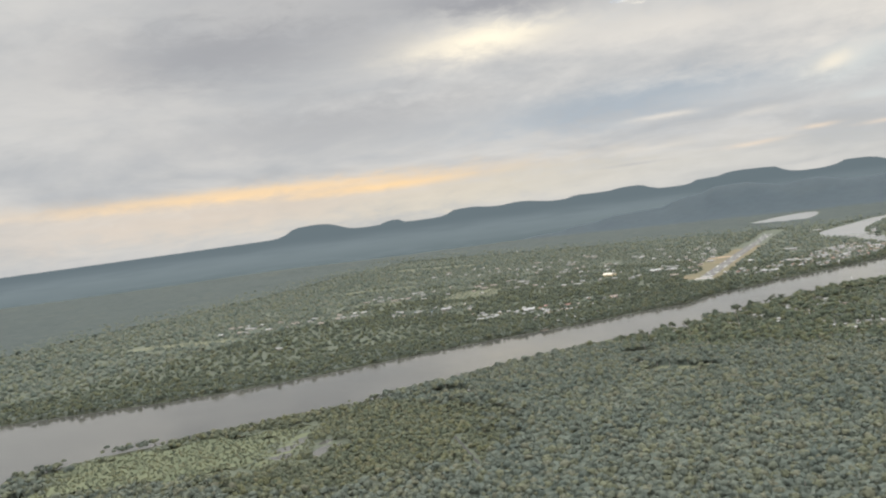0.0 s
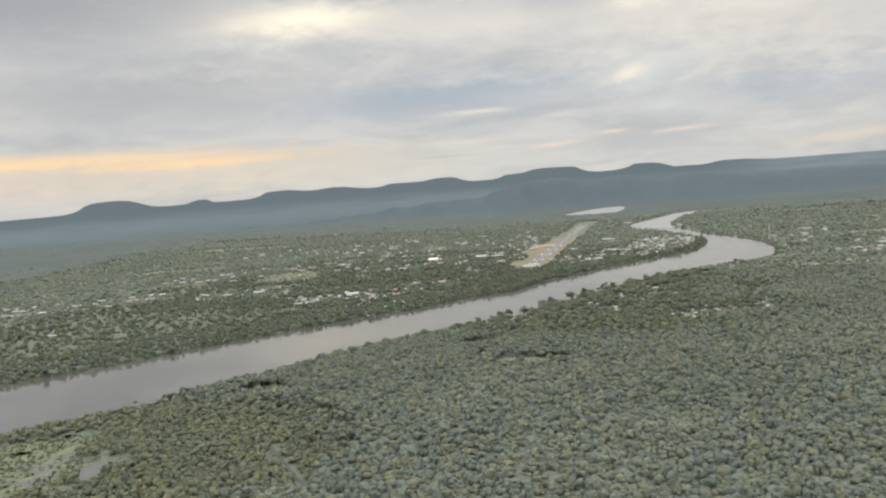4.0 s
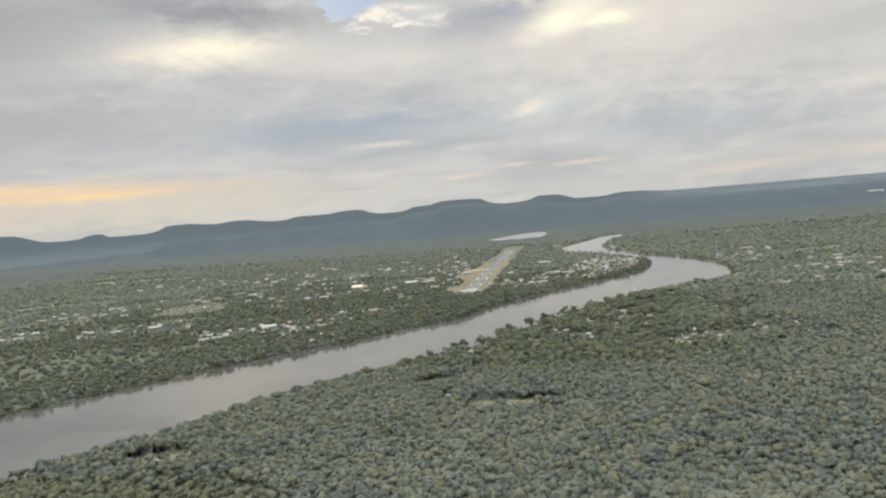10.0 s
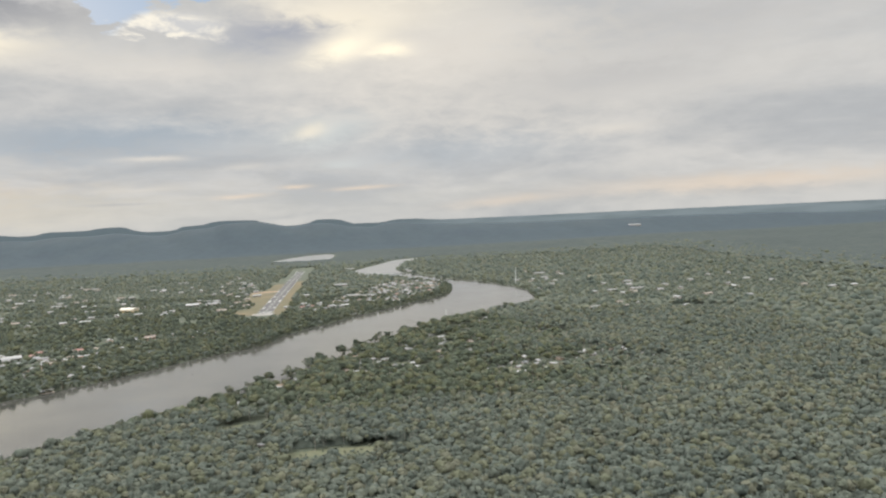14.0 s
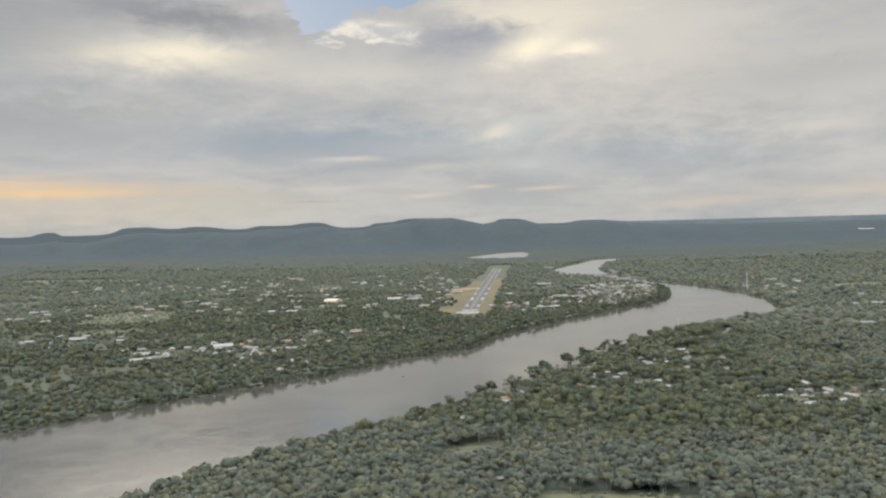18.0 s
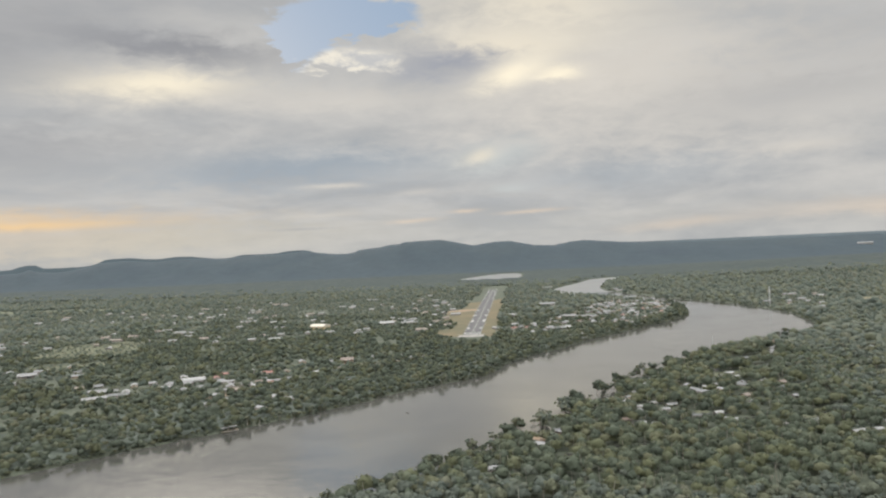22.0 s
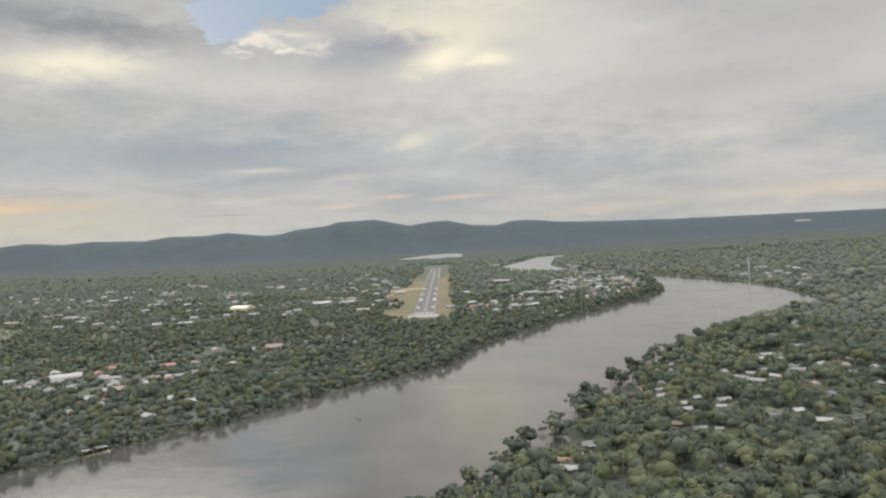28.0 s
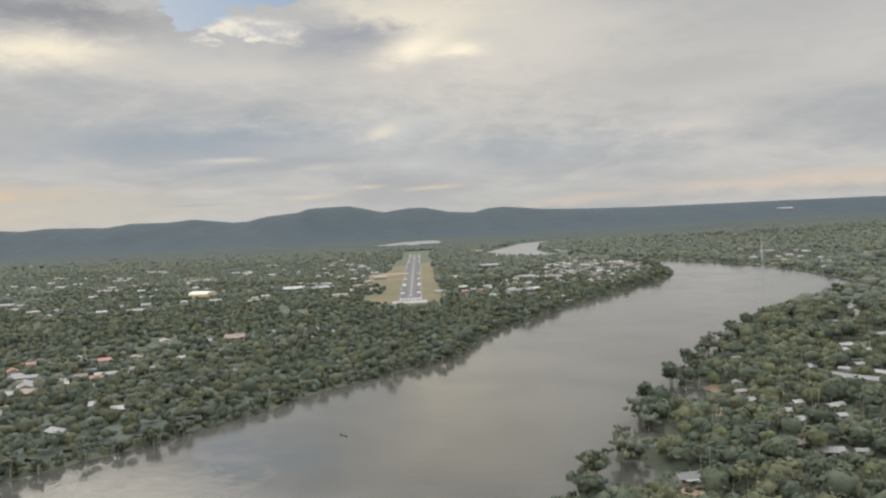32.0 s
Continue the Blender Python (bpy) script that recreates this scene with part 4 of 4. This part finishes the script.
        ok &= (x - tx) ** 2 + (y - ty + 0.6 * r) ** 2 > (r * wide_ + 3.0) ** 2
    return ok, z


def in_ditch(x, y, reach):
    """Along the straight drain through the southern forest."""
    ax, ay, bx_, by_ = DITCH
    ln = math.hypot(bx_ - ax, by_ - ay)
    u, v = ((x - ax) * (bx_ - ax) + (y - ay) * (by_ - ay)) / ln, ((x - ax) * (by_ - ay) - (y - ay) * (bx_ - ax)) / ln
    return (np.abs(v) < reach) & (u > -3) & (u < ln + 3)


def sight(x, y):
    """Caps tree height in lanes towards the camera, so riverside houses, pools and clearings show."""
    cap = np.full(len(x), 99.0)
    for tx, ty, r in [q for q in TAKEN if 40 < q[0] < 460 and -910 < q[1] < -240] + VIEW_SPOTS:
        ex, ey = (40, -1000) if ty > -850 else (125, -1400)
        ln = math.hypot(ex - tx, ey - ty)
        ux, uy = (ex - tx) / ln, (ey - ty) / ln
        u, v = (x - tx) * ux + (y - ty) * uy, (x - tx) * uy - (y - ty) * ux
        lane = (np.abs(v) < 0.95 * r + 1) & (u > -0.6 * r) & (u < 46)
        cap[lane] = np.minimum(cap[lane], 1.2 + np.maximum(u[lane] - 0.3 * r, 0) * 0.23)
    return cap


def leafy(name, c, r, sprays, mat, squash=(0.62, 1.0)):
    """One sheet of crowns: a lumpy core for every tree, sprays over it, and a number of its own for the tone."""
    n = len(r)
    q = rng.uniform(*squash, n)
    core = len(PLAIN[0])
    v, f = crowns(c, r * (0.98 if sprays == 0 else 0.9), q, 0.34)
    one = rng.random(n)
    tone = np.repeat(one, core)
    if sprays:
        v2, f2 = sprays_of(c, r, q, sprays, (0.26, 0.48) if sprays < 18 else (0.2, 0.36) if sprays < 30 else (0.12, 0.24))
        v, f, tone = np.vstack([v, v2]), np.vstack([f, f2 + len(v)]), np.r_[tone, np.repeat(one, 4 * sprays)]
    me = mesh_of(name, v, f, mat, True)
    me.attributes.new("tree", "FLOAT", "POINT").data.foreach_set("value", tone.astype(np.float32))
    return me


def wood(name, label, x, y, z, radius, height, sprays, mat, cap=None):
    """A stretch of forest: groves rise and fall, and a few trees stand out above them."""
    n = len(x)
    r = radius[0] + (radius[1] - radius[0]) * rng.random(n) ** 1.5
    swell = np.array([noise.noise(Vector((a * 0.021, b * 0.021, 6.0))) for a, b in zip(x, y)])
    h = rng.uniform(*height, n) + swell * 0.28 * (height[1] - height[0])
    tall_ = rng.random(n) < 0.035
    h, r = np.where(tall_, h + 0.25 * height[1], h), np.where(tall_, r * 1.2, r)
    if cap is not None:
        f = np.clip(cap / (h + 1.1 * r), 0, 1)
        keep = f > 0.3
        x, y, z, r, h = x[keep], y[keep], z[keep], (r * f ** 0.8)[keep], (h * f)[keep]
    return tagged(new(name, leafy(name, np.stack([x, y, z + h], 1), r, sprays, mat)), label, "forest", kind="stuff")


SOUTH_LAND = np.vstack([SOUTH[8:], [(-1500, -3900), (4000, -3900), (4000, 2600), (700, 1500)]])

# southern forest: the stretch passed low, then the rest
x, y = spots(-560, 780, -1600, -240, 5.7, 0.62)
ok, z = free(x, y, 2.0)
ok &= inside(x, y, SOUTH_LAND)
x, y, z = x[ok], y[ok], z[ok]
drift = np.array([noise.noise(Vector((a * 0.012, b * 0.012, 9.0))) for a, b in zip(x, y)]) * 130 + rng.normal(0, 25, len(x))
swamp = (np.hypot((x + 190) / 230, (y + 1260) / 190) < 1 + drift / 420) & (y + 0.4 * drift < -1110)
low = (x + drift < 420) & (y + drift > -1080) & ~swamp
river = low & (y + 0.5 * drift > -800)
low &= ~river
wood("forest_south", "dense rainforest canopy of mixed green crowns", x[low], y[low], z[low], (2.0, 5.0), (5.6, 8.6), 28, LEAF_NEAR, sight(x[low], y[low]))
gx0, gy0 = spots(-60, 520, -860, -240, 7.0, 0.6)
ok, gz0 = free(gx0, gy0, 1.5)
ok &= inside(gx0, gy0, SOUTH_LAND) & (gx0 < 440 + rng.normal(0, 25, len(gx0))) & (gy0 > -800 + rng.normal(0, 30, len(gx0)))
wood("riverside_forest", "tall dark riverside trees round the houses", gx0[ok], gy0[ok], gz0[ok], (2.4, 6.0), (3.8, 8.0), 60, LEAF_RIVERSIDE, sight(gx0[ok], gy0[ok]))
def understorey(name, label, x0, x1, y0, y1, step, height, mat, keep):
    """A closed lower layer of leaves that shows in the gaps between the crowns."""
    X, Y = np.meshgrid(np.arange(x0, x1, step), np.arange(y0, y1, step))
    X, Y = X.ravel() + rng.uniform(-0.3, 0.3, X.size) * step, Y.ravel() + rng.uniform(-0.3, 0.3, Y.size) * step
    z, d = on_land(X, Y)
    ok = keep(X, Y, d) & ~in_open(X, Y, 4.0) & ~in_ditch(X, Y, 3.6) & ~inside(X, Y, np.array(STRIP, float))
    for tx, ty, r in taken:
        ok &= (X - tx) ** 2 + (Y - ty) ** 2 > (r + 5.0) ** 2
    wide_, tall_ = len(np.arange(x0, x1, step)), len(np.arange(y0, y1, step))
    k = np.arange(X.size).reshape(tall_, wide_)
    q = np.stack([k[:-1, :-1], k[:-1, 1:], k[1:, 1:], k[1:, :-1]], -1).reshape(-1, 4)
    q = q[ok[q].all(1)]
    g = np.pad(ok.reshape(tall_, wide_), 1)
    inner = (g[:-2, 1:-1] & g[2:, 1:-1] & g[1:-1, :-2] & g[1:-1, 2:]).ravel()
    up_ = np.where(inner, 1.0, 0.05) * (height + rng.uniform(-0.3, 0.3, X.size) * height) * np.clip((d - 5) / 18, 0.1, 1)
    return tagged(new(name, mesh_of(name, np.stack([X, Y, z + up_], 1), q, mat, False)), label, "undergrowth", kind="stuff")


understorey("undergrowth", "closed green undergrowth between the forest crowns", -560, 790, -1600, -230, 4.4, 6.0, LEAF_UNDER,
            lambda x, y, d: (d > 9) & inside(x, y, SOUTH_LAND) & (sight(x, y) > 11) & ~((x > 20) & (x < 480) & (y > -830)) & ~((np.hypot((x + 190) / 240, (y + 1260) / 200) < 1) & (y < -1110)))
understorey("rear_canopy", "unbroken forest canopy under the flight", -700, 1000, -2300, -1596, 7.0, 7.0, LEAF_UNDER, lambda x, y, d: d > 9)
understorey("bank_undergrowth", "dark undergrowth between the bank trees", -1150, 480, -1450, 480, 6.0, 2.4, LEAF_UNDER,
            lambda x, y, d: (d > 9) & (away(x, y, NORTH, 170.0) < np.where(y > -120, 26, 150)) & ~inside(x, y, SOUTH_LAND))
# pale stems showing between the crowns
stem = ~swamp & (rng.random(len(x)) < np.where(low | river, 0.24, 0.16)) & (sight(x, y) > 12)
sx, sy, sz = x[stem] + rng.normal(0, 1.5, stem.sum()), y[stem] - rng.uniform(1.0, 4.0, stem.sum()), z[stem]
ring = np.array([(math.cos(a), math.sin(a)) for a in (0.5, 2.6, 4.7)])
tall, thick = rng.uniform(7.0, 12.0, len(sx)), rng.uniform(0.11, 0.25, len(sx))
lean = rng.normal(0, 0.5, (len(sx), 2))
foot = np.concatenate([np.stack([sx, sy], 1)[:, None] + ring[None] * thick[:, None, None], np.repeat((sz - 0.3)[:, None, None], 3, 1)], 2)
head = np.concatenate([(np.stack([sx, sy], 1) + lean)[:, None] + ring[None] * thick[:, None, None] * 0.5, np.repeat((sz + tall)[:, None, None], 3, 1)], 2)
pole = np.concatenate([foot, head], 1).reshape(-1, 3)
side = np.array([(0, 1, 4, 3), (1, 2, 5, 4), (2, 0, 3, 5)])
side = (side[None] + (np.arange(len(sx)) * 6)[:, None, None]).reshape(-1, 4)
tagged(new("tree_stems", mesh_of("tree_stems", pole, side, BARK)), "pale thin trunks rising through the canopy", "tree trunks", kind="stuff")
rest = ~low & ~swamp & ~river & (rng.random(len(x)) < 0.9)
wood("forest_inland", "dense rainforest canopy of mixed green crowns", x[rest], y[rest], z[rest], (2.1, 5.2), (4.9, 8.8), 14, LEAF_NEAR)
wood("swamp_scrub", "low pale green swamp thicket", x[swamp], y[swamp], z[swamp], (1.8, 4.2), (1.2, 3.8), 10, SCRUB)
x, y = spots(-520, -120, -1500, -1180, 4.2)
z, d = on_land(x, y)
ok = (d > -7) & in_open(x, y, 0, OPEN[5:6]) & (rng.random(len(x)) > 0.35) & ((d > 2) | (rng.random(len(x)) > 0.7))
wood("marsh_bushes", "low bushes scattered over a pale green marsh", x[ok], y[ok], np.maximum(z[ok], 0), (0.9, 2.3), (0.4, 1.2), 4, SCRUB)
x, y = spots(-1250, 780, -1120, 520, 4.0)
z, d = on_land(x, y)
ok = in_open(x, y, 1.0, OPEN[1:5] + OPEN[6:]) & (rng.random(len(x)) > 0.72)
wood("field_bushes", "low bushes and saplings dotted over grass clearings", x[ok], y[ok], z[ok], (0.8, 2.2), (0.3, 1.4), 3, LEAF_NEAR)
x, y = spots(40, 460, -800, -260, 3.4)
z, d = on_land(x, y)
ok = (d > 1.5) & ~in_open(x, y) & inside(x, y, SOUTH_LAND) & (rng.random(len(x)) > 0.55)
near = np.zeros(len(x), bool)
for tx, ty, r in taken:
    far2 = (x - tx) ** 2 + (y - ty) ** 2
    ok &= far2 > (0.62 * r) ** 2
    near |= far2 < (1.9 * r + 8) ** 2
ok &= near
wood("garden_shrubs", "shrubs and banana plants round the houses", x[ok], y[ok], z[ok], (0.7, 1.9), (0.4, 1.9), 6, LEAF_NEAR)
# northern bank
x, y = spots(-1150, 480, -1450, 480, 8.4)
ok, z = free(x, y, 3.0)
ok &= (away(x, y, NORTH, 170.0) < np.where(y > 400, 6, np.where(y > -120, 26, 150))) & ~inside(x, y, SOUTH_LAND)
bx, by = spots(-1150, 600, -1450, 560, 4.6)
bz, bd = on_land(bx, by)
wet = (bd > -0.8) & (bd < 10) & ((away(bx, by, NORTH, 30.0) < 14) | ((away(bx, by, SOUTH, 30.0) < 12) & (by > -1250) & (bd > 0.5) & (rng.random(len(bx)) < 0.6)))
wood("bank_bushes", "low dark bushes hanging over the water's edge", bx[wet], by[wet], bz[wet], (1.4, 2.7), (0.8, 3.0), 8, LEAF_BANK)
wood("forest_bank", "dense riverside trees along the water", x[ok], y[ok], z[ok], (2.4, 5.2), (2.6, 7.8), 34, LEAF_BANK)
# town and plain beyond
x, y = spots(-2300, 1800, -1500, 1750, 13.2)
ok, z = free(x, y, 4.0)
edge = np.maximum.reduce([-1850 - x, x - 1450, y - 1450, 0 * x])
ok &= rng.random(len(x)) > edge / 300
s = inside(x, y, SOUTH_LAND)
ok &= ~((x > -560) & (x < 780) & (y > -1600) & (y < -240) & s) & ~((away(x, y, NORTH, 170.0) < np.where(y > 400, 6, np.where(y > -120, 26, 150))) & ~s & (x > -1150) & (x < 480) & (y < 480))
thin = np.zeros(len(x), bool)
for row in DISTRICTS + FAR_DISTRICTS:
    (px, py), (a, b), turn = row[:3]
    c, q = math.cos(turn), math.sin(turn)
    thin |= (np.abs((x - px) * c + (y - py) * q) < a) & (np.abs(-(x - px) * q + (y - py) * c) < b)
grove = np.array([noise.noise(Vector((a * 0.008, b * 0.008, 3.0))) for a, b in zip(x, y)])
old = (np.abs(x - 300) < 190) & (np.abs(y - 330) < 230)
ok &= np.where(old, grove > -0.08, np.where(thin, grove > -0.38, grove > -0.5)) | (rng.random(len(x)) < 0.3)
tall = ok & ~thin & (rng.random(len(x)) < 0.72)
middle = tall & (y < 220) & (x > -950) & ~s
wood("forest_middle", "mixed trees on the plain behind the bank", x[middle], y[middle], z[middle], (3.0, 6.4), (1.2, 5.5), 10, LEAF_BANK)
tall &= ~middle
wood("forest_plain", "wooded plain behind the river, dull green", x[tall], y[tall], z[tall], (3.4, 8.0), (1.0, 4.5), 0, LEAF_TOWN)
short = ok & thin
wood("town_groves", "low trees and gardens between the houses", x[short], y[short], z[short], (2.6, 5.4), (0.8, 3.0), 3, LEAF_TOWN)

x, y = spots(-800, 260, -500, 430, 10.5)
ok, z = free(x, y, 4.0, 0.6)
ok &= ~inside(x, y, SOUTH_LAND) & (away(x, y, NORTH, 60.0) > 20)
ok &= np.array([noise.noise(Vector((a * 0.011, b * 0.011, 8.0))) for a, b in zip(x, y)]) > -0.22
wood("garden_trees", "mixed garden trees filling the old town", x[ok], y[ok], z[ok], (2.0, 4.8), (1.2, 4.2), 14, LEAF_BANK)

# far plain: unbroken canopy, with gaps for water
fx, fy = np.arange(-4700, 4700, 21.0), np.arange(-1600, 2700, 21.0)
X, Y = np.meshgrid(fx, fy)
H, D = on_land(X.ravel(), Y.ravel())
H, D = H.reshape(X.shape), D.reshape(X.shape)
Zf = H + (2.5 + rng.uniform(0, 5.0, X.shape)) * np.clip(D / 60, 0.02, 1)
drop = ((X > -1800) & (X < 1400) & (Y < 1400)) | (D < -8) | (np.hypot(X - 150, Y + 1450) > crest_of(np.degrees(np.arctan2(X - 150, Y + 1450))) - 830) | (in_open(X, Y, 8, OPEN[:1]))
k = np.arange(X.size).reshape(X.shape)
q = np.stack([k[:-1, :-1], k[:-1, 1:], k[1:, 1:], k[1:, :-1]], -1).reshape(-1, 4)
q = q[~drop.ravel()[q].any(1)]
far = new("far_woods", mesh_of("far_woods", np.stack([X, Y, Zf], -1).reshape(-1, 3), q, LEAF_FAR_HAZED, True))
tagged(far, "far wooded plain, distance haze in its blue-green colour", "forest", kind="stuff")
# hills
ha, off = np.meshgrid(np.arange(-50, 50, 0.16), np.r_[np.arange(-900, 60, 24.0), np.arange(60, 420, 60.0)])
hr = crest_of(ha) + off
X, Y = 150 + hr * np.sin(np.radians(ha)), -1450 + hr * np.cos(np.radians(ha))
Zh = hill_height(X, Y) + near_hills(X, Y) + 3.0 + rng.uniform(0, 1.6, X.shape)
up_slope = np.clip((off + 900) / 900, 0, 1)
gully = np.array([noise.fractal(Vector((a * 0.0024, b * 0.0011, 4.0)), 0.9, 2.0, 4) for a, b in zip(X.ravel(), Y.ravel())]).reshape(X.shape)
Zh += 16.0 * gully * up_slope * (1 - up_slope) * 4 * np.clip(Zh / 120, 0, 1) + 2.0 * gully * up_slope
k = np.arange(X.size).reshape(X.shape)
bare = (on_land(X.ravel(), Y.ravel())[1] < 14) | (off < -880).ravel()
q = np.stack([k[:-1, :-1], k[1:, :-1], k[1:, 1:], k[:-1, 1:]], -1).reshape(-1, 4)
q = q[~bare[q].any(1)]
hills = new("backdrop", mesh_of("backdrop", np.stack([X, Y, Zh], -1).reshape(-1, 3), q, HILL_HAZED, True))
tagged(hills, "long line of wooded hills, distance haze in their blue-grey colour", "hills", kind="structure")


# ---- single trees along the banks ----
def limb(bm, a, b, ra, rb, n=6):
    """A tapered stem between two points."""
    a, b = Vector(a), Vector(b)
    turn = (b - a).to_track_quat("Z", "Y").to_matrix()
    rings = [[bm.verts.new(p + turn @ Vector((math.cos(6.2832 * k / n) * r, math.sin(6.2832 * k / n) * r, 0))) for k in range(n)] for p, r in ((a, ra), (b, rb))]
    for k in range(n):
        bm.faces.new((rings[0][k], rings[0][(k + 1) % n], rings[1][(k + 1) % n], rings[1][k]))
    bm.faces.new(rings[1])


def make_tree(height, spread, sprays, lean, label, leaf):
    e = tagged(new("tree"), label, "tree", "trees along the river bank")
    bm = bmesh.new()
    fork = Vector((lean * 0.5, lean * 0.2, height * 0.40))
    limb(bm, (0, 0, -2.5), fork, 0.34, 0.2)
    tips = []
    trunk = part("trunk", bm, BARK, e, "pale grey bark")
    for k in range(4):
        bm = bmesh.new()
        a = k * 1.57 + rng.uniform(-0.4, 0.4)
        tip = fork + Vector((math.cos(a) * spread * 0.5 + lean * 0.4, math.sin(a) * spread * 0.5, height * rng.uniform(0.08, 0.40)))
        limb(bm, fork, tip, 0.17, 0.06, 5)
        tips.append(tip)
        part("limb", bm, BARK, trunk)
    at, size = [], []
    for k in range(sprays // 2):
        t = tips[k % 4].lerp(fork + Vector((0, 0, height * 0.3)), 0.25)
        at.append((t.x + rng.normal(0, spread * 0.26), t.y + rng.normal(0, spread * 0.26), t.z + rng.normal(0.0, height * 0.10)))
        size.append(rng.uniform(0.2, 0.42) * spread)
    ob = new("crown", leafy("crown", np.array(at), np.array(size), 32, leaf, (0.75, 1.0)))
    ob.parent = e
    return e


TREES = [make_tree(h, s, n, lean, label, leaf) for h, s, n, lean, label, leaf in (
    (13, 5.2, 46, 0.5, "tall broad riverside tree with dense dark leaves", LEAF_BANK), (11, 4.6, 38, -0.6, "leaning riverside tree with a ragged crown", LEAF_BANK),
    (9, 3.6, 30, 0.2, "small round riverside tree standing in floodwater", LEAF_BANK), (15, 4.4, 34, 0.8, "tall slender tree with an open crown and pale trunk", LEAF_NEAR),
    (12, 5.6, 40, -0.2, "wide spreading tree with olive leaves", LEAF_NEAR), (7, 3.0, 22, 0.3, "low bushy tree at the water's edge", LEAF_BANK))]


def along(line, y0, y1, step, spread):
    """Points strung along a bank, some in the shallows."""
    p = line[(line[:, 1] > y0) & (line[:, 1] < y1)]
    s = np.r_[0, np.cumsum(np.hypot(*np.diff(p, axis=0).T))]
    for d in np.arange(0, s[-1], step):
        d += rng.uniform(-0.5, 0.5) * step
        yield np.interp(d, s, p[:, 0]) + rng.normal(0, spread), np.interp(d, s, p[:, 1]) + rng.normal(0, spread)


for line, y0, y1, step, spread in ((SOUTH, -760, -80, 5.2, 3.4), (SOUTH, -1180, -760, 8.0, 3.0), (NORTH, -620, 200, 15.0, 2.4)):
    for x, y in along(line, y0, y1, step, spread):
        z, d = on_land(np.array([x]), np.array([y]))
        if d[0] < (-8 if -760 < y < -350 else 4.5):
            continue
        if line is SOUTH and sight(np.array([x]), np.array([y]))[0] < 9 and rng.random() < 0.7:
            continue
        size = rng.uniform(0.75, 1.3) * (0.7 if line is NORTH else 0.8 if y < -760 or y > -350 else 1.0)
        ob = copy_thing(TREES[rng.choice(6, p=(0.2, 0.2, 0.2, 0.12, 0.13, 0.15))], pose(x, y, max(float(z[0]), -0.6), 0, 0, rng.uniform(0, 360)))
        ob.scale = (size, size, size * rng.uniform(0.85, 1.1))
for ob in TREES:
    for o in (*ob.children_recursive, ob):
        bpy.data.objects.remove(o)

# ---- slim masts, water tank ----
def slim_mast(x, y, height, label):
    e = tagged(new("antenna_mast"), label, "mast")
    e.location = (x, y, float(on_land(np.array([float(x)]), np.array([float(y)]))[0][0]))
    bm = bmesh.new()
    limb(bm, (0, 0, -0.5), (0, 0, height), 0.45, 0.16, 6)
    part("pole", bm, STEEL, e)
    part("base", box(1.6, 1.6, 0.5, 0, 0, -0.1), CONCRETE, e)
    for k, z in enumerate((0.72, 0.86, 0.95)):
        part("crossarm", box(2.2 - 0.4 * k, 0.16, 0.16, 0, 0, height * z), STEEL, e)
    return e


for x, y, height in ((333, -220, 18), (222, 690, 26), (290, 461, 20), (405, 425, 22)):
    slim_mast(x, y, height, "slim steel antenna mast among houses")
tank = tagged(new("water_tower"), "white round water tank on steel legs", "water tower")
tank.location = (-1150, 1385, 1.7)
for k in range(4):
    a = 0.785 + 1.571 * k
    part("leg", box(0.35, 0.35, 11, 2.4 * math.cos(a), 2.4 * math.sin(a), 0), STEEL, tank)
bm = bmesh.new()
bmesh.ops.create_cone(bm, cap_ends=True, segments=20, radius1=3.6, radius2=3.6, depth=5.0, matrix=Matrix.Translation((0, 0, 13.4)))
part("tank", bm, PAINT, tank)
bm = bmesh.new()
bmesh.ops.create_cone(bm, cap_ends=True, segments=20, radius1=3.8, radius2=0.3, depth=1.4, matrix=Matrix.Translation((0, 0, 16.6)))
part("lid", bm, WHITE, tank)

# ---- long pale shed on the far slope ----
shed = tagged(new("shed"), "long low shed with a white roof on far slope", "shed")
shed.matrix_basis = pose(1915, 2955, float(on_land(np.array([1915.0]), np.array([2955.0]))[0][0]) + 1.0, 0, 0, -24)
part("wall", box(74, 22, 16, 0, 0, 0), WALL, shed)
part("roof", gable(74, 22, 3.0, 16, 0.8, 0.3), WHITE, shed)
for k in range(6):
    part("door", box(5, 0.3, 6, -30 + 12 * k, -11.1, 4), DARK, shed)

# ---- canoe on the river ----
canoe = tagged(new("canoe"), "narrow dark wooden canoe on open water", "boat")
canoe.matrix_basis = pose(-26, -562, 0.0, 0, 0, 130) @ Matrix.Diagonal((0.7, 0.8, 0.8, 1))
bm = bmesh.new()
rows = []
for k in range(9):
    u = k / 4 - 1
    half, keel, rim = 0.62 * (1 - abs(u) ** 2.4) + 0.05, -0.25 + 0.3 * u * u, 0.32 + 0.25 * u * u
    rows.append([bm.verts.new((u * 4.5, y * half, z)) for y, z in ((-1, rim), (-0.7, keel), (0.7, keel), (1, rim), (0.85, rim), (0.6, keel + 0.1), (-0.6, keel + 0.1), (-0.85, rim))])
for p, q in zip(rows, rows[1:]):
    for k in range(8):
        bm.faces.new((p[k], q[k], q[(k + 1) % 8], p[(k + 1) % 8]))
bm.faces.new(rows[0])
bm.faces.new(rows[-1][::-1])
bmesh.ops.recalc_face_normals(bm, faces=bm.faces[:])
part("hull", bm, DARK, canoe)
for u in (-1.8, 1.6):
    part("thwart", box(0.3, 1.0, 0.06, u, 0, 0.22), TIMBER, canoe)
